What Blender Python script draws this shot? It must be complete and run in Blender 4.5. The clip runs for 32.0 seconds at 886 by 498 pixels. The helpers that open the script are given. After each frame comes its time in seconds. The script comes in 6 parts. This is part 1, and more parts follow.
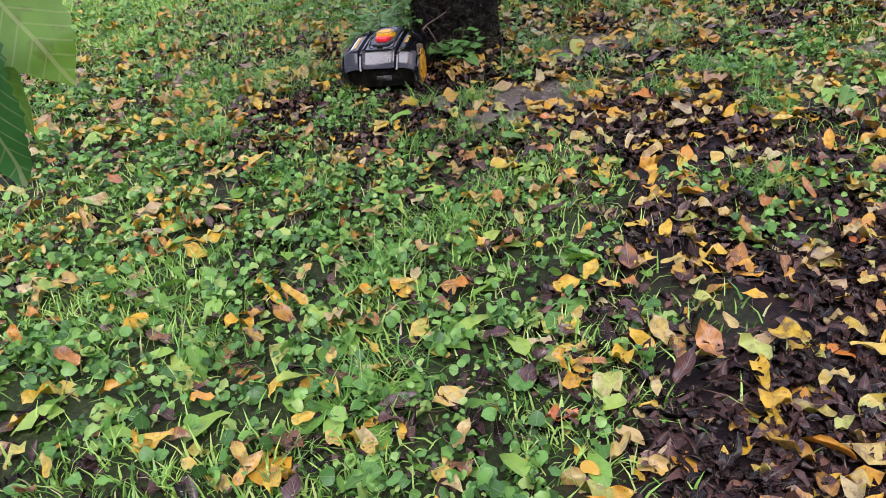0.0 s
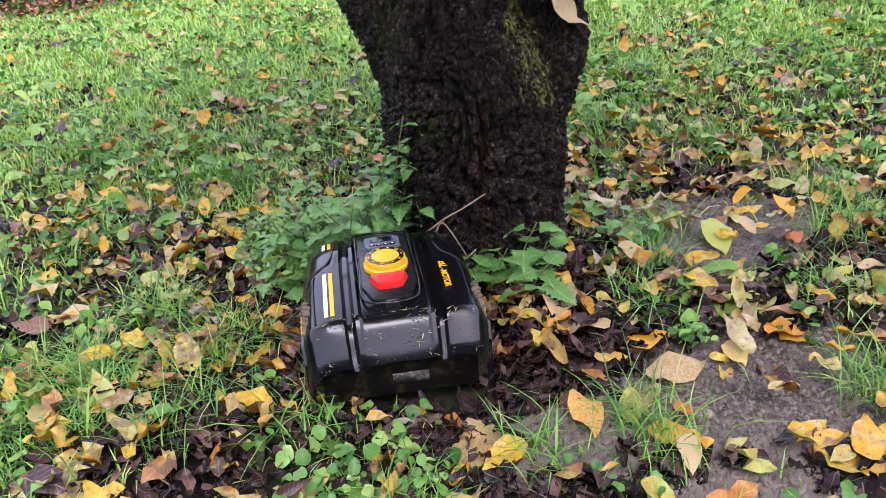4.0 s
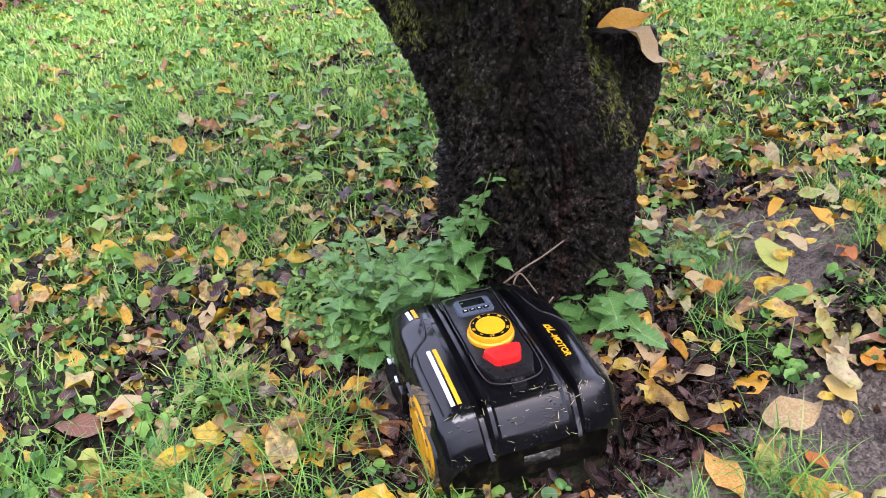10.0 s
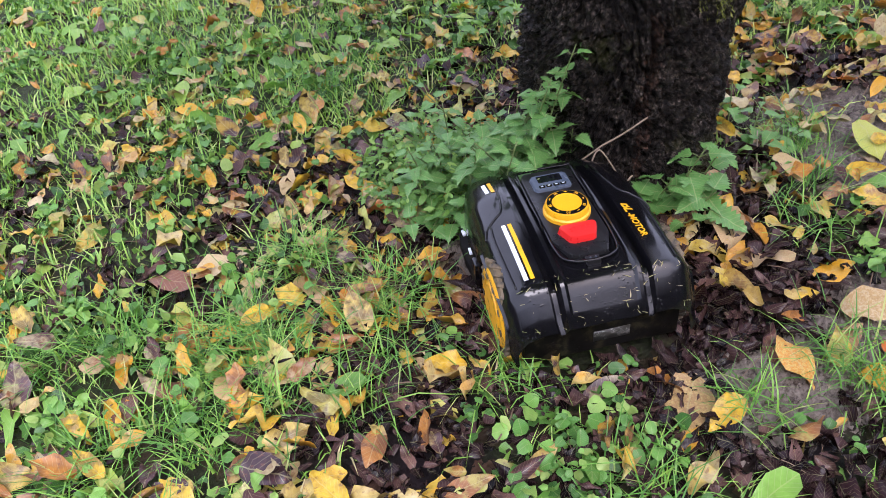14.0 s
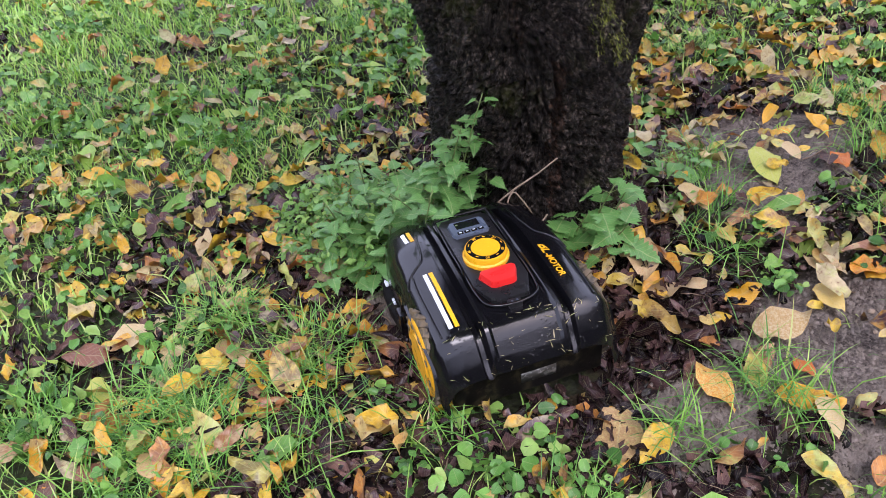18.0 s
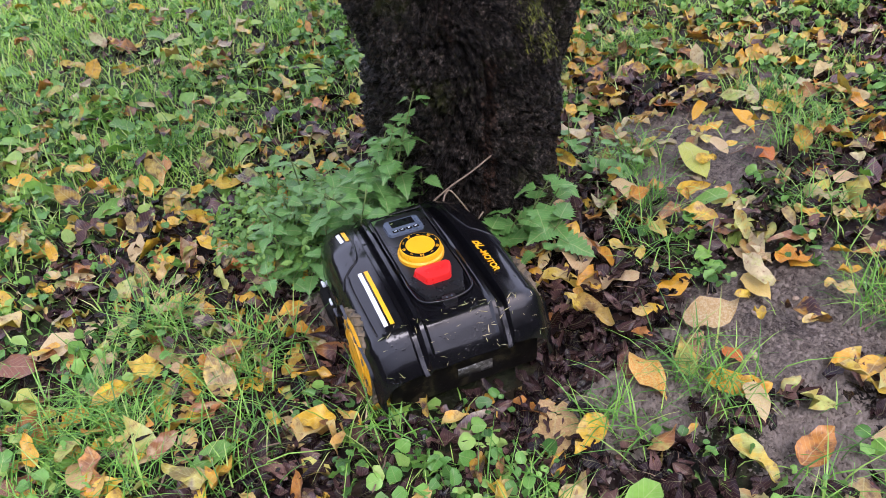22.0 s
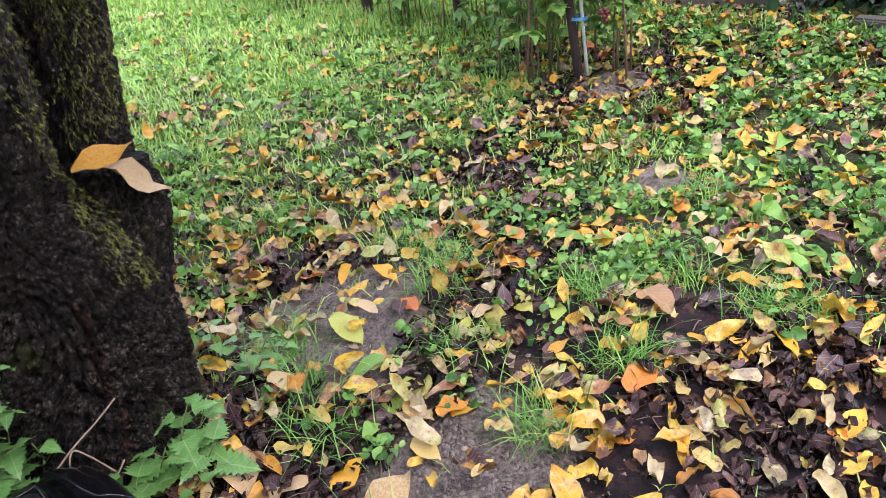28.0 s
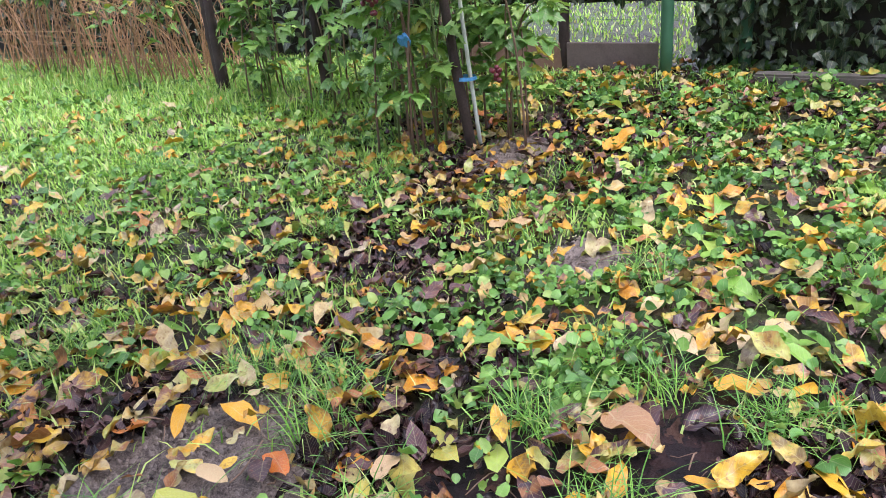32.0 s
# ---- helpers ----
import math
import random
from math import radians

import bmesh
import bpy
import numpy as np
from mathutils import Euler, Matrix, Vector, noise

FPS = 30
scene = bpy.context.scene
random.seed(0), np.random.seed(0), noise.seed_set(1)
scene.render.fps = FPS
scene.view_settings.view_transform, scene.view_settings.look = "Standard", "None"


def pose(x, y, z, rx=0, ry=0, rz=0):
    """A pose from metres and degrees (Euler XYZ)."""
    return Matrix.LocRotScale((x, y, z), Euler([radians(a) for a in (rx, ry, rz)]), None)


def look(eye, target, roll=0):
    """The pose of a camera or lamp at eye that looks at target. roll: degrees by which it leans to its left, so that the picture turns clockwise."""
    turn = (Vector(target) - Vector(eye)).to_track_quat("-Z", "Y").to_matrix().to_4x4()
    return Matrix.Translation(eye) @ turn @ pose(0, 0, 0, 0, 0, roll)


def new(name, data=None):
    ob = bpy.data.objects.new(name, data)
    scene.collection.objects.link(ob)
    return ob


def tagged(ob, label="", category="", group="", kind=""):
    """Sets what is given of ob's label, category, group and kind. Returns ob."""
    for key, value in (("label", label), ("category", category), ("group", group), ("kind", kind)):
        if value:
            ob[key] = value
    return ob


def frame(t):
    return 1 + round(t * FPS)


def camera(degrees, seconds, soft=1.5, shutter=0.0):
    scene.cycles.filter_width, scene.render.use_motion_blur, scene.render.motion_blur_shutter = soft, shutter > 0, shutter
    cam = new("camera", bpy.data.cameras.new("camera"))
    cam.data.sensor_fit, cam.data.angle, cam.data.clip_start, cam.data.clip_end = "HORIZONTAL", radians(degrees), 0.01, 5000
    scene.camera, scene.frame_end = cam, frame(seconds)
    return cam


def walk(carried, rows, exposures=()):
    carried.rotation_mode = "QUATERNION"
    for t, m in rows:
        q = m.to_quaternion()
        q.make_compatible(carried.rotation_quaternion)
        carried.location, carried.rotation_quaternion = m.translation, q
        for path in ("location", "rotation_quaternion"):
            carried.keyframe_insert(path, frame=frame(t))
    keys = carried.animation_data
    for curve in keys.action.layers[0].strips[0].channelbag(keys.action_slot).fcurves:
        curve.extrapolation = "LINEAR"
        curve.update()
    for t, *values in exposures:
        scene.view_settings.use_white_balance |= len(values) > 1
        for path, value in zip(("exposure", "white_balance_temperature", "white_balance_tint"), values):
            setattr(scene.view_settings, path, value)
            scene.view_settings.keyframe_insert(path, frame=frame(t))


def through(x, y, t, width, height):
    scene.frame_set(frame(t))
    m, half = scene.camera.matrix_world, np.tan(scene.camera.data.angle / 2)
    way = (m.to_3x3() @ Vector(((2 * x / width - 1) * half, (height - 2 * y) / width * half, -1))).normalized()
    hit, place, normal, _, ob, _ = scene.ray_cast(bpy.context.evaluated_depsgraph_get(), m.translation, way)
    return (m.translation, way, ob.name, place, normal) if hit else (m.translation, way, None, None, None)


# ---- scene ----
# camera and walk: seconds, x, y, z, rx, ry, rz
cam = camera(59.98, 32.0, soft=0.7)
PATH = [
    (0, -0.0052, 0.0586, 1.1576, 59.32, 5.66, -0.03),
    (0.5, 0.1080, 0.4098, 1.1343, 59.84, 5.08, 2.23),
    (1, 0.1153, 0.7404, 1.1538, 60.26, 3.18, 6.14),
    (1.5, 0.0080, 1.0864, 1.1344, 61.12, 2.88, 6.75),
    (2, -0.0584, 1.3806, 1.0773, 60.78, 3.47, 6.64),
    (2.5, -0.1736, 1.6358, 0.9831, 60.76, 2.98, 6.19),
    (3, -0.3896, 1.8508, 0.8965, 61.58, 5.49, -2.39),
    (3.5, -0.5706, 2.0193, 0.9606, 62.41, 3.97, -9.41),
    (4, -0.6160, 2.2620, 0.9767, 62.36, 3.29, -17.05),
    (4.5, -0.6894, 2.4503, 1.0166, 61.96, 2.00, -24.11),
    (6.5, -0.8912, 2.5890, 1.1374, 61.97, 5.71, -38.39),
    (7, -0.9482, 2.5539, 1.1372, 61.88, 5.37, -38.00),
    (7.5, -0.9640, 2.5202, 1.1246, 61.44, 5.32, -38.02),
    (8, -0.9023, 2.5512, 1.1357, 61.32, 5.19, -37.11),
    (8.5, -0.8671, 2.5577, 1.1265, 60.98, 5.28, -35.44),
    (9, -0.8655, 2.5659, 1.1272, 60.92, 5.91, -33.24),
    (9.5, -0.8803, 2.5659, 1.1248, 61.14, 6.08, -30.03),
    (10, -0.9111, 2.5674, 1.1178, 59.71, 3.67, -25.43),
    (10.5, -0.9336, 2.5785, 1.1225, 52.01, 3.19, -22.58),
    (11, -0.9685, 2.5788, 1.1279, 50.86, 4.65, -19.21),
    (11.5, -0.9890, 2.5838, 1.1328, 50.50, 5.24, -17.49),
    (12, -0.9776, 2.5807, 1.1354, 50.39, 5.74, -17.05),
    (12.5, -0.9535, 2.5695, 1.1287, 50.56, 5.82, -17.33),
    (13, -0.9353, 2.5694, 1.1277, 50.43, 5.35, -18.34),
    (13.5, -0.9226, 2.5727, 1.1265, 50.40, 5.02, -19.35),
    (15.5, -0.9198, 2.5743, 1.1310, 50.94, 4.82, -21.38),
    (16, -0.9145, 2.5854, 1.1388, 51.51, 4.56, -22.59),
    (16.5, -0.9129, 2.5849, 1.1427, 52.15, 4.60, -24.09),
    (17, -0.9064, 2.5831, 1.1445, 52.35, 4.71, -24.88),
    (17.5, -0.9062, 2.5848, 1.1506, 52.39, 4.72, -25.96),
    (18, -0.9030, 2.5808, 1.1492, 52.57, 4.85, -26.77),
    (18.5, -0.9022, 2.5805, 1.1503, 52.78, 4.84, -27.23),
    (19, -0.8999, 2.5782, 1.1477, 52.99, 4.79, -27.51),
    (19.5, -0.8950, 2.5750, 1.1487, 53.09, 4.71, -27.70),
    (20, -0.8963, 2.5729, 1.1437, 53.02, 4.53, -28.08),
    (20.5, -0.8967, 2.5699, 1.1410, 52.97, 4.46, -28.45),
    (21, -0.8915, 2.5701, 1.1402, 52.84, 4.35, -29.11),
    (21.5, -0.8858, 2.5631, 1.1415, 52.72, 4.14, -29.73),
    (22, -0.8809, 2.5572, 1.1386, 52.61, 3.71, -30.52),
    (22.5, -0.8759, 2.5507, 1.1380, 52.34, 3.39, -31.57),
    (23, -0.8703, 2.5454, 1.1350, 51.90, 3.16, -32.68),
    (23.5, -0.8632, 2.5513, 1.1382, 51.71, 3.10, -33.50),
    (24, -0.8503, 2.5529, 1.1386, 51.54, 2.91, -34.43),
    (24.5, -0.8385, 2.5586, 1.1355, 51.48, 2.90, -35.46),
    (25, -0.8123, 2.5605, 1.1373, 51.43, 3.29, -37.41),
    (25.5, -0.7793, 2.5556, 1.1407, 51.60, 2.84, -41.26),
    (26, -0.7346, 2.5530, 1.1614, 55.27, 2.33, -45.91),
    (26.5, -0.6895, 2.5472, 1.1828, 57.68, 3.63, -50.45),
    (28.5, -0.6332, 2.5159, 1.2020, 61.48, 5.38, -56.88),
    (29, -0.6389, 2.5120, 1.2141, 62.63, 4.66, -58.92),
    (29.5, -0.7000, 2.5185, 1.2323, 64.93, 3.98, -60.52),
    (30, -0.7222, 2.5274, 1.2503, 68.77, 2.17, -60.78),
    (30.5, -0.7365, 2.5232, 1.2265, 68.74, 1.20, -61.43),
    (31, -0.5832, 2.6083, 1.1538, 64.99, 1.29, -62.10),
    (31.5, -0.3845, 2.6725, 1.0635, 65.05, 0.91, -62.09),
    (32, -0.1647, 2.8603, 0.9479, 66.23, 5.16, -65.22),
]
walk(cam, [(t, pose(x, y, z, rx, ry, rz)) for t, x, y, z, rx, ry, rz in PATH],
     exposures=[(t, e - 0.06, 6080, 26) for t, e in ((0.0, 1.38), (2.5, 1.55), (4.0, 1.85), (4.8, 2.08), (9.0, 2.05), (11.5, 1.82), (23.0, 1.8), (27.0, 2.02), (29.0, 2.0), (30.5, 1.85), (32.0, 1.98))])
# world, light, exposure: a bright overcast autumn day
world = bpy.data.worlds.new("world")
scene.world = world
world.use_nodes = True
wn = world.node_tree.nodes
sky = wn.new("ShaderNodeTexSky")
sky.sky_type, sky.sun_disc = "NISHITA", False
sky.sun_elevation, sky.sun_rotation = radians(48), radians(150)
sky.air_density, sky.dust_density, sky.ozone_density = 1.0, 4.0, 1.0
haze = wn.new("ShaderNodeMix")
haze.data_type = "RGBA"
haze.inputs[0].default_value = 0.75
haze.inputs[7].default_value = (5.6, 5.95, 6.9, 1)
world.node_tree.links.new(sky.outputs[0], haze.inputs[6])
world.node_tree.links.new(haze.outputs[2], wn["Background"].inputs["Color"])
wn["Background"].inputs["Strength"].default_value = 0.13
sun = new("sun", bpy.data.lights.new("sun", "SUN"))
sun.data.energy, sun.data.angle, sun.data.color = 1.2, radians(35), (1.0, 0.97, 0.92)
sun.matrix_world = look((0, 0, 9), (1.2, 4.5, 0))

# ---- materials ----


def mat(name, rough=0.6, metal=0.0, spec=0.5):
    m = bpy.data.materials.new(name)
    m.use_nodes = True
    b = m.node_tree.nodes["Principled BSDF"]
    b.inputs["Roughness"].default_value, b.inputs["Metallic"].default_value = rough, metal
    b.inputs["Specular IOR Level"].default_value = spec
    return m, m.node_tree.nodes, m.node_tree.links, b


def ramp(nodes, stops, interp="LINEAR"):
    r = nodes.new("ShaderNodeValToRGB")
    r.color_ramp.interpolation = interp
    els = r.color_ramp.elements
    while len(els) < len(stops):
        els.new(0.5)
    for e, (p, c) in zip(els, stops):
        e.position, e.color = p, (*c, 1)
    return r


def noise_tex(nodes, links, scale, detail=4.0, rough=0.55, coord="Object", dist=0.0):
    tc = nodes.new("ShaderNodeTexCoord")
    n = nodes.new("ShaderNodeTexNoise")
    n.inputs["Scale"].default_value, n.inputs["Detail"].default_value = scale, detail
    n.inputs["Roughness"].default_value, n.inputs["Distortion"].default_value = rough, dist
    links.new(tc.outputs[coord], n.inputs["Vector"])
    return n


def mix(nodes, links, fac, a, b, mode="MIX"):
    """Mixes two colours; fac, a and b are sockets or values."""
    m = nodes.new("ShaderNodeMix")
    m.data_type, m.blend_type = "RGBA", mode
    for i, v in ((0, fac), (6, a), (7, b)):
        if isinstance(v, (int, float)):
            m.inputs[i].default_value = v
        elif isinstance(v, tuple):
            m.inputs[i].default_value = (*v, 1)
        else:
            links.new(v, m.inputs[i])
    return m.outputs[2]


def bump(nodes, links, b, height, strength=0.5, dist=0.005):
    k = nodes.new("ShaderNodeBump")
    k.inputs["Strength"].default_value, k.inputs["Distance"].default_value = strength, dist
    links.new(height, k.inputs["Height"])
    links.new(k.outputs[0], b.inputs["Normal"])


def speckled(name, dark, light, scale, rough=0.6, relief=0.3, depth=0.003, metal=0.0, second=None, spec=0.5):
    """Two colours mottled at a coarse and a fine scale, with relief."""
    m, n, l, b = mat(name, rough, metal, spec)
    big, fine = noise_tex(n, l, scale, 5), noise_tex(n, l, scale * 9, 6, 0.7)
    r = ramp(n, [(0.3, dark), (0.72, light)])
    l.new(mix(n, l, 0.5, big.outputs[0], fine.outputs[0]), r.inputs[0])
    col = r.outputs[0]
    if second:
        r2 = ramp(n, [(0.52, (0, 0, 0)), (0.62, (1, 1, 1))])
        l.new(noise_tex(n, l, scale * 2.3, 6, 0.65).outputs[0], r2.inputs[0])
        col = mix(n, l, r2.outputs[0], col, second)
    l.new(col, b.inputs["Base Color"])
    bump(n, l, b, fine.outputs[0], relief, depth)
    return m


def leafy(name, stops, rough=0.45, vein=0.35, through=0.3, per="island", spots=(0.10, 0.05, 0.02), spotty=0.0, tone=0.5, spec=0.5, wet=0.0, two=0.0):
    """Leaves: one or two tones a leaf, a pale midrib and side veins, blotches, light shining through."""
    m, n, l, b = mat(name, rough, 0.0, spec)
    if per == "island":
        rnd = n.new("ShaderNodeNewGeometry").outputs["Random Per Island"]
    else:
        rnd = n.new("ShaderNodeObjectInfo").outputs["Random"]
    r = ramp(n, stops)
    l.new(rnd, r.inputs[0])
    tint = r.outputs[0]
    uv = n.new("ShaderNodeUVMap")
    sep = n.new("ShaderNodeSeparateXYZ")
    l.new(uv.outputs[0], sep.inputs[0])

    def op(kind, a, c=None):
        k = n.new("ShaderNodeMath")
        k.operation = kind
        for i, v in enumerate((a, c)):
            if v is None:
                continue
            if isinstance(v, (int, float)):
                k.inputs[i].default_value = v
            else:
                l.new(v, k.inputs[i])
        return k.outputs[0]
    if two:
        other = ramp(n, stops)
        l.new(op("FRACT", op("MULTIPLY", rnd, 7.31)), other.inputs[0])
        half = ramp(n, [(0.47, (0, 0, 0)), (0.57, (two, two, two))])
        l.new(noise_tex(n, l, 24, 3, 0.6).outputs[0], half.inputs[0])
        tint = mix(n, l, half.outputs[0], tint, other.outputs[0])
    across = op("ABSOLUTE", op("SUBTRACT", sep.outputs[0], 0.5))
    side = op("PINGPONG", op("SUBTRACT", sep.outputs[1], op("MULTIPLY", across, 0.55)), 0.055)
    veins = op("MAXIMUM", op("LESS_THAN", across, 0.018), op("MULTIPLY", op("LESS_THAN", side, 0.007), 0.6))
    blotch = noise_tex(n, l, 55, 5, 0.6)
    shade = ramp(n, [(0.28, (0.56, 0.47, 0.36)), (0.72, (1.25, 1.22, 1.12))])
    l.new(blotch.outputs[0], shade.inputs[0])
    col = mix(n, l, tone, tint, mix(n, l, 1.0, tint, shade.outputs[0], "MULTIPLY"))
    if spotty:
        sp = ramp(n, [(0.56, (0, 0, 0)), (0.66, (spotty, spotty, spotty))])
        l.new(noise_tex(n, l, 90, 4, 0.6).outputs[0], sp.inputs[0])
        col = mix(n, l, sp.outputs[0], col, spots)
    pale = mix(n, l, 0.55, col, (0.5, 0.48, 0.25))
    col = mix(n, l, op("MULTIPLY", veins, vein), col, pale)
    l.new(col, b.inputs["Base Color"])
    if wet:
        b.inputs["Coat Weight"].default_value, b.inputs["Coat Roughness"].default_value = wet, 0.18
    bump(n, l, b, op("ADD", op("MULTIPLY", veins, -0.6), blotch.outputs[0]), 0.45, 0.0022)
    if through:
        t = n.new("ShaderNodeBsdfTranslucent")
        l.new(mix(n, l, 1.0, col, (1.0, 1.0, 0.55), "MULTIPLY"), t.inputs["Color"])
        ms = n.new("ShaderNodeMixShader")
        ms.inputs[0].default_value = through
        l.new(b.outputs[0], ms.inputs[1])
        l.new(t.outputs[0], ms.inputs[2])
        l.new(ms.outputs[0], n["Material Output"].inputs["Surface"])
    return m


LITTER_STOPS = [(0.0, (0.035, 0.016, 0.024)), (0.17, (0.085, 0.04, 0.046)), (0.24, (0.22, 0.10, 0.05)), (0.30, (0.45, 0.20, 0.04)), (0.37, (0.58, 0.31, 0.02)),
                (0.54, (0.58, 0.40, 0.025)), (0.66, (0.52, 0.40, 0.06)), (0.74, (0.44, 0.36, 0.16)), (0.83, (0.46, 0.40, 0.26)), (0.88, (0.36, 0.39, 0.11)), (0.95, (0.34, 0.42, 0.10)), (1.0, (0.50, 0.14, 0.05))]
M_LITTER = leafy("fallen_leaf_mixed", LITTER_STOPS, 0.42, 0.5, 0.14, "island", (0.15, 0.055, 0.03), 0.65, 0.8, wet=0.15, two=0.6, spec=0.4)
M_DARKLITTER = leafy("rotten_leaf", [(0.0, (0.003, 0.002, 0.0034)), (0.35, (0.009, 0.0045, 0.007)), (0.60, (0.030, 0.015, 0.018)), (0.84, (0.075, 0.042, 0.045)), (1.0, (0.15, 0.085, 0.075))], 0.22, 0.3, 0.02, "island", (0.015, 0.009, 0.009), 0.4, 0.7, spec=0.14, two=0.5)
M_YELLOW = leafy("fallen_leaf_yellow", [(0.0, (0.66, 0.35, 0.015)), (0.4, (0.66, 0.43, 0.03)), (0.75, (0.60, 0.24, 0.02)), (1.0, (0.62, 0.50, 0.16))], 0.4, 0.5, 0.2, "object", (0.45, 0.13, 0.02), 0.6, 0.6, wet=0.12, two=0.8, spec=0.4)
M_TAN = leafy("fallen_leaf_pale", [(0.0, (0.48, 0.32, 0.16)), (0.5, (0.54, 0.44, 0.26)), (0.8, (0.52, 0.40, 0.16)), (1.0, (0.32, 0.17, 0.10))], 0.45, 0.5, 0.2, "object", (0.36, 0.17, 0.06), 0.45, 0.6, wet=0.1, two=0.8, spec=0.4)
M_ORANGE = leafy("fallen_leaf_orange", [(0.0, (0.56, 0.15, 0.02)), (0.6, (0.60, 0.26, 0.03)), (1.0, (0.64, 0.40, 0.05))], 0.42, 0.5, 0.18, "object", (0.25, 0.06, 0.02), 0.6, 0.6, wet=0.12, two=0.8, spec=0.4)
M_LIME = leafy("fallen_leaf_lime", [(0.0, (0.40, 0.46, 0.08)), (0.6, (0.46, 0.47, 0.11)), (1.0, (0.54, 0.45, 0.07))], 0.4, 0.5, 0.22, "object", (0.45, 0.30, 0.05), 0.4, 0.5, wet=0.1, two=0.8, spec=0.4)
M_BROWN = leafy("fallen_leaf_brown", [(0.0, (0.09, 0.04, 0.03)), (1.0, (0.22, 0.085, 0.04))], 0.34, 0.4, 0.08, "object", (0.05, 0.02, 0.02), 0.5, 0.7, wet=0.15, two=0.8, spec=0.4)
M_HEAP = leafy("old_red_leaf", [(0.0, (0.06, 0.025, 0.02)), (0.6, (0.22, 0.085, 0.05)), (1.0, (0.34, 0.17, 0.09))], 0.5, 0.3, 0.05)
M_TUFT = leafy("long_grass_blade", [(0.0, (0.05, 0.17, 0.025)), (0.5, (0.13, 0.36, 0.05)), (0.9, (0.28, 0.52, 0.09)), (1.0, (0.45, 0.50, 0.18))], 0.34, 0.0, 0.3, tone=0.2)
M_GRASS = leafy("grass_blade", [(0.0, (0.09, 0.24, 0.045)), (0.4, (0.27, 0.53, 0.09)), (0.8, (0.46, 0.70, 0.16)), (0.95, (0.56, 0.64, 0.24)), (1.0, (0.58, 0.48, 0.3))], 0.36, 0.0, 0.35, tone=0.2)
M_HERB = leafy("ground_ivy_leaf", [(0.0, (0.035, 0.12, 0.028)), (0.5, (0.11, 0.30, 0.06)), (0.85, (0.23, 0.47, 0.10)), (1.0, (0.34, 0.48, 0.14))], 0.36, 0.45, 0.28, tone=0.5, spec=0.4)
M_BROAD = leafy("broad_weed_leaf", [(0.0, (0.09, 0.25, 0.04)), (0.7, (0.22, 0.45, 0.07)), (1.0, (0.42, 0.57, 0.11))], 0.38, 0.5, 0.35, tone=0.4)
M_NETTLE = leafy("nettle_leaf", [(0.0, (0.05, 0.16, 0.045)), (0.6, (0.12, 0.30, 0.075)), (1.0, (0.22, 0.44, 0.12))], 0.45, 0.6, 0.25, tone=0.45)
M_WEED = leafy("soft_weed_leaf", [(0.0, (0.08, 0.21, 0.04)), (0.6, (0.17, 0.37, 0.075)), (1.0, (0.30, 0.50, 0.12))], 0.5, 0.35, 0.3, tone=0.4)
M_IVY = leafy("ivy_leaf", [(0.0, (0.013, 0.032, 0.014)), (0.6, (0.026, 0.058, 0.022)), (1.0, (0.05, 0.09, 0.03))], 0.3, 0.5, 0.08, tone=0.4)
M_CANE = leafy("raspberry_leaf", [(0.0, (0.07, 0.19, 0.045)), (0.6, (0.15, 0.35, 0.07)), (0.93, (0.28, 0.50, 0.11)), (1.0, (0.55, 0.46, 0.07))], 0.42, 0.5, 0.25, tone=0.5)
M_TREELEAF = leafy("hanging_cherry_leaf", [(0.0, (0.12, 0.28, 0.02)), (0.6, (0.25, 0.38, 0.02)), (1.0, (0.42, 0.42, 0.03))], 0.4, 0.5, 0.42, "island", (0.16, 0.07, 0.015), 0.85, 0.5)
M_TREEGREEN = leafy("hanging_green_leaf", [(0.0, (0.03, 0.13, 0.03)), (0.5, (0.08, 0.22, 0.02)), (1.0, (0.14, 0.29, 0.03))], 0.35, 0.5, 0.4, "object", (0.05, 0.02, 0.01), 0.3, 0.4)
# soil: crumbly grey-brown earth, matted over in patches by rotted leaves
M_SOIL, n_, l_, b_ = mat("damp_soil", 0.6, 0.0, 0.25)
big, fine, grit = noise_tex(n_, l_, 5, 6, 0.6), noise_tex(n_, l_, 70, 8, 0.75), noise_tex(n_, l_, 320, 4, 0.7)
earth = ramp(n_, [(0.39, (0.02, 0.015, 0.012)), (0.47, (0.10, 0.079, 0.066)), (0.54, (0.20, 0.165, 0.14)), (0.63, (0.33, 0.28, 0.24))])
l_.new(mix(n_, l_, 0.8, big.outputs[0], mix(n_, l_, 0.35, fine.outputs[0], grit.outputs[0])), earth.inputs[0])
warp = noise_tex(n_, l_, 14, 4, 0.6)
cells = n_.new("ShaderNodeTexVoronoi")
cells.inputs["Scale"].default_value = 26
tc_ = n_.new("ShaderNodeTexCoord")
l_.new(mix(n_, l_, 0.12, tc_.outputs["Object"], warp.outputs["Color"]), cells.inputs["Vector"])
matted = ramp(n_, [(0.0, (0.004, 0.0025, 0.003)), (0.45, (0.010, 0.005, 0.0065)), (0.8, (0.028, 0.013, 0.012)), (1.0, (0.07, 0.035, 0.022))])
sc = n_.new("ShaderNodeSeparateColor")
l_.new(cells.outputs["Color"], sc.inputs[0])
l_.new(sc.outputs[0], matted.inputs[0])
cover = n_.new("ShaderNodeAttribute")
cover.attribute_name = "cover"
csep = n_.new("ShaderNodeSeparateColor")
l_.new(cover.outputs["Color"], csep.inputs[0])
patch = ramp(n_, [(0.40, (1, 1, 1)), (0.60, (0, 0, 0))])
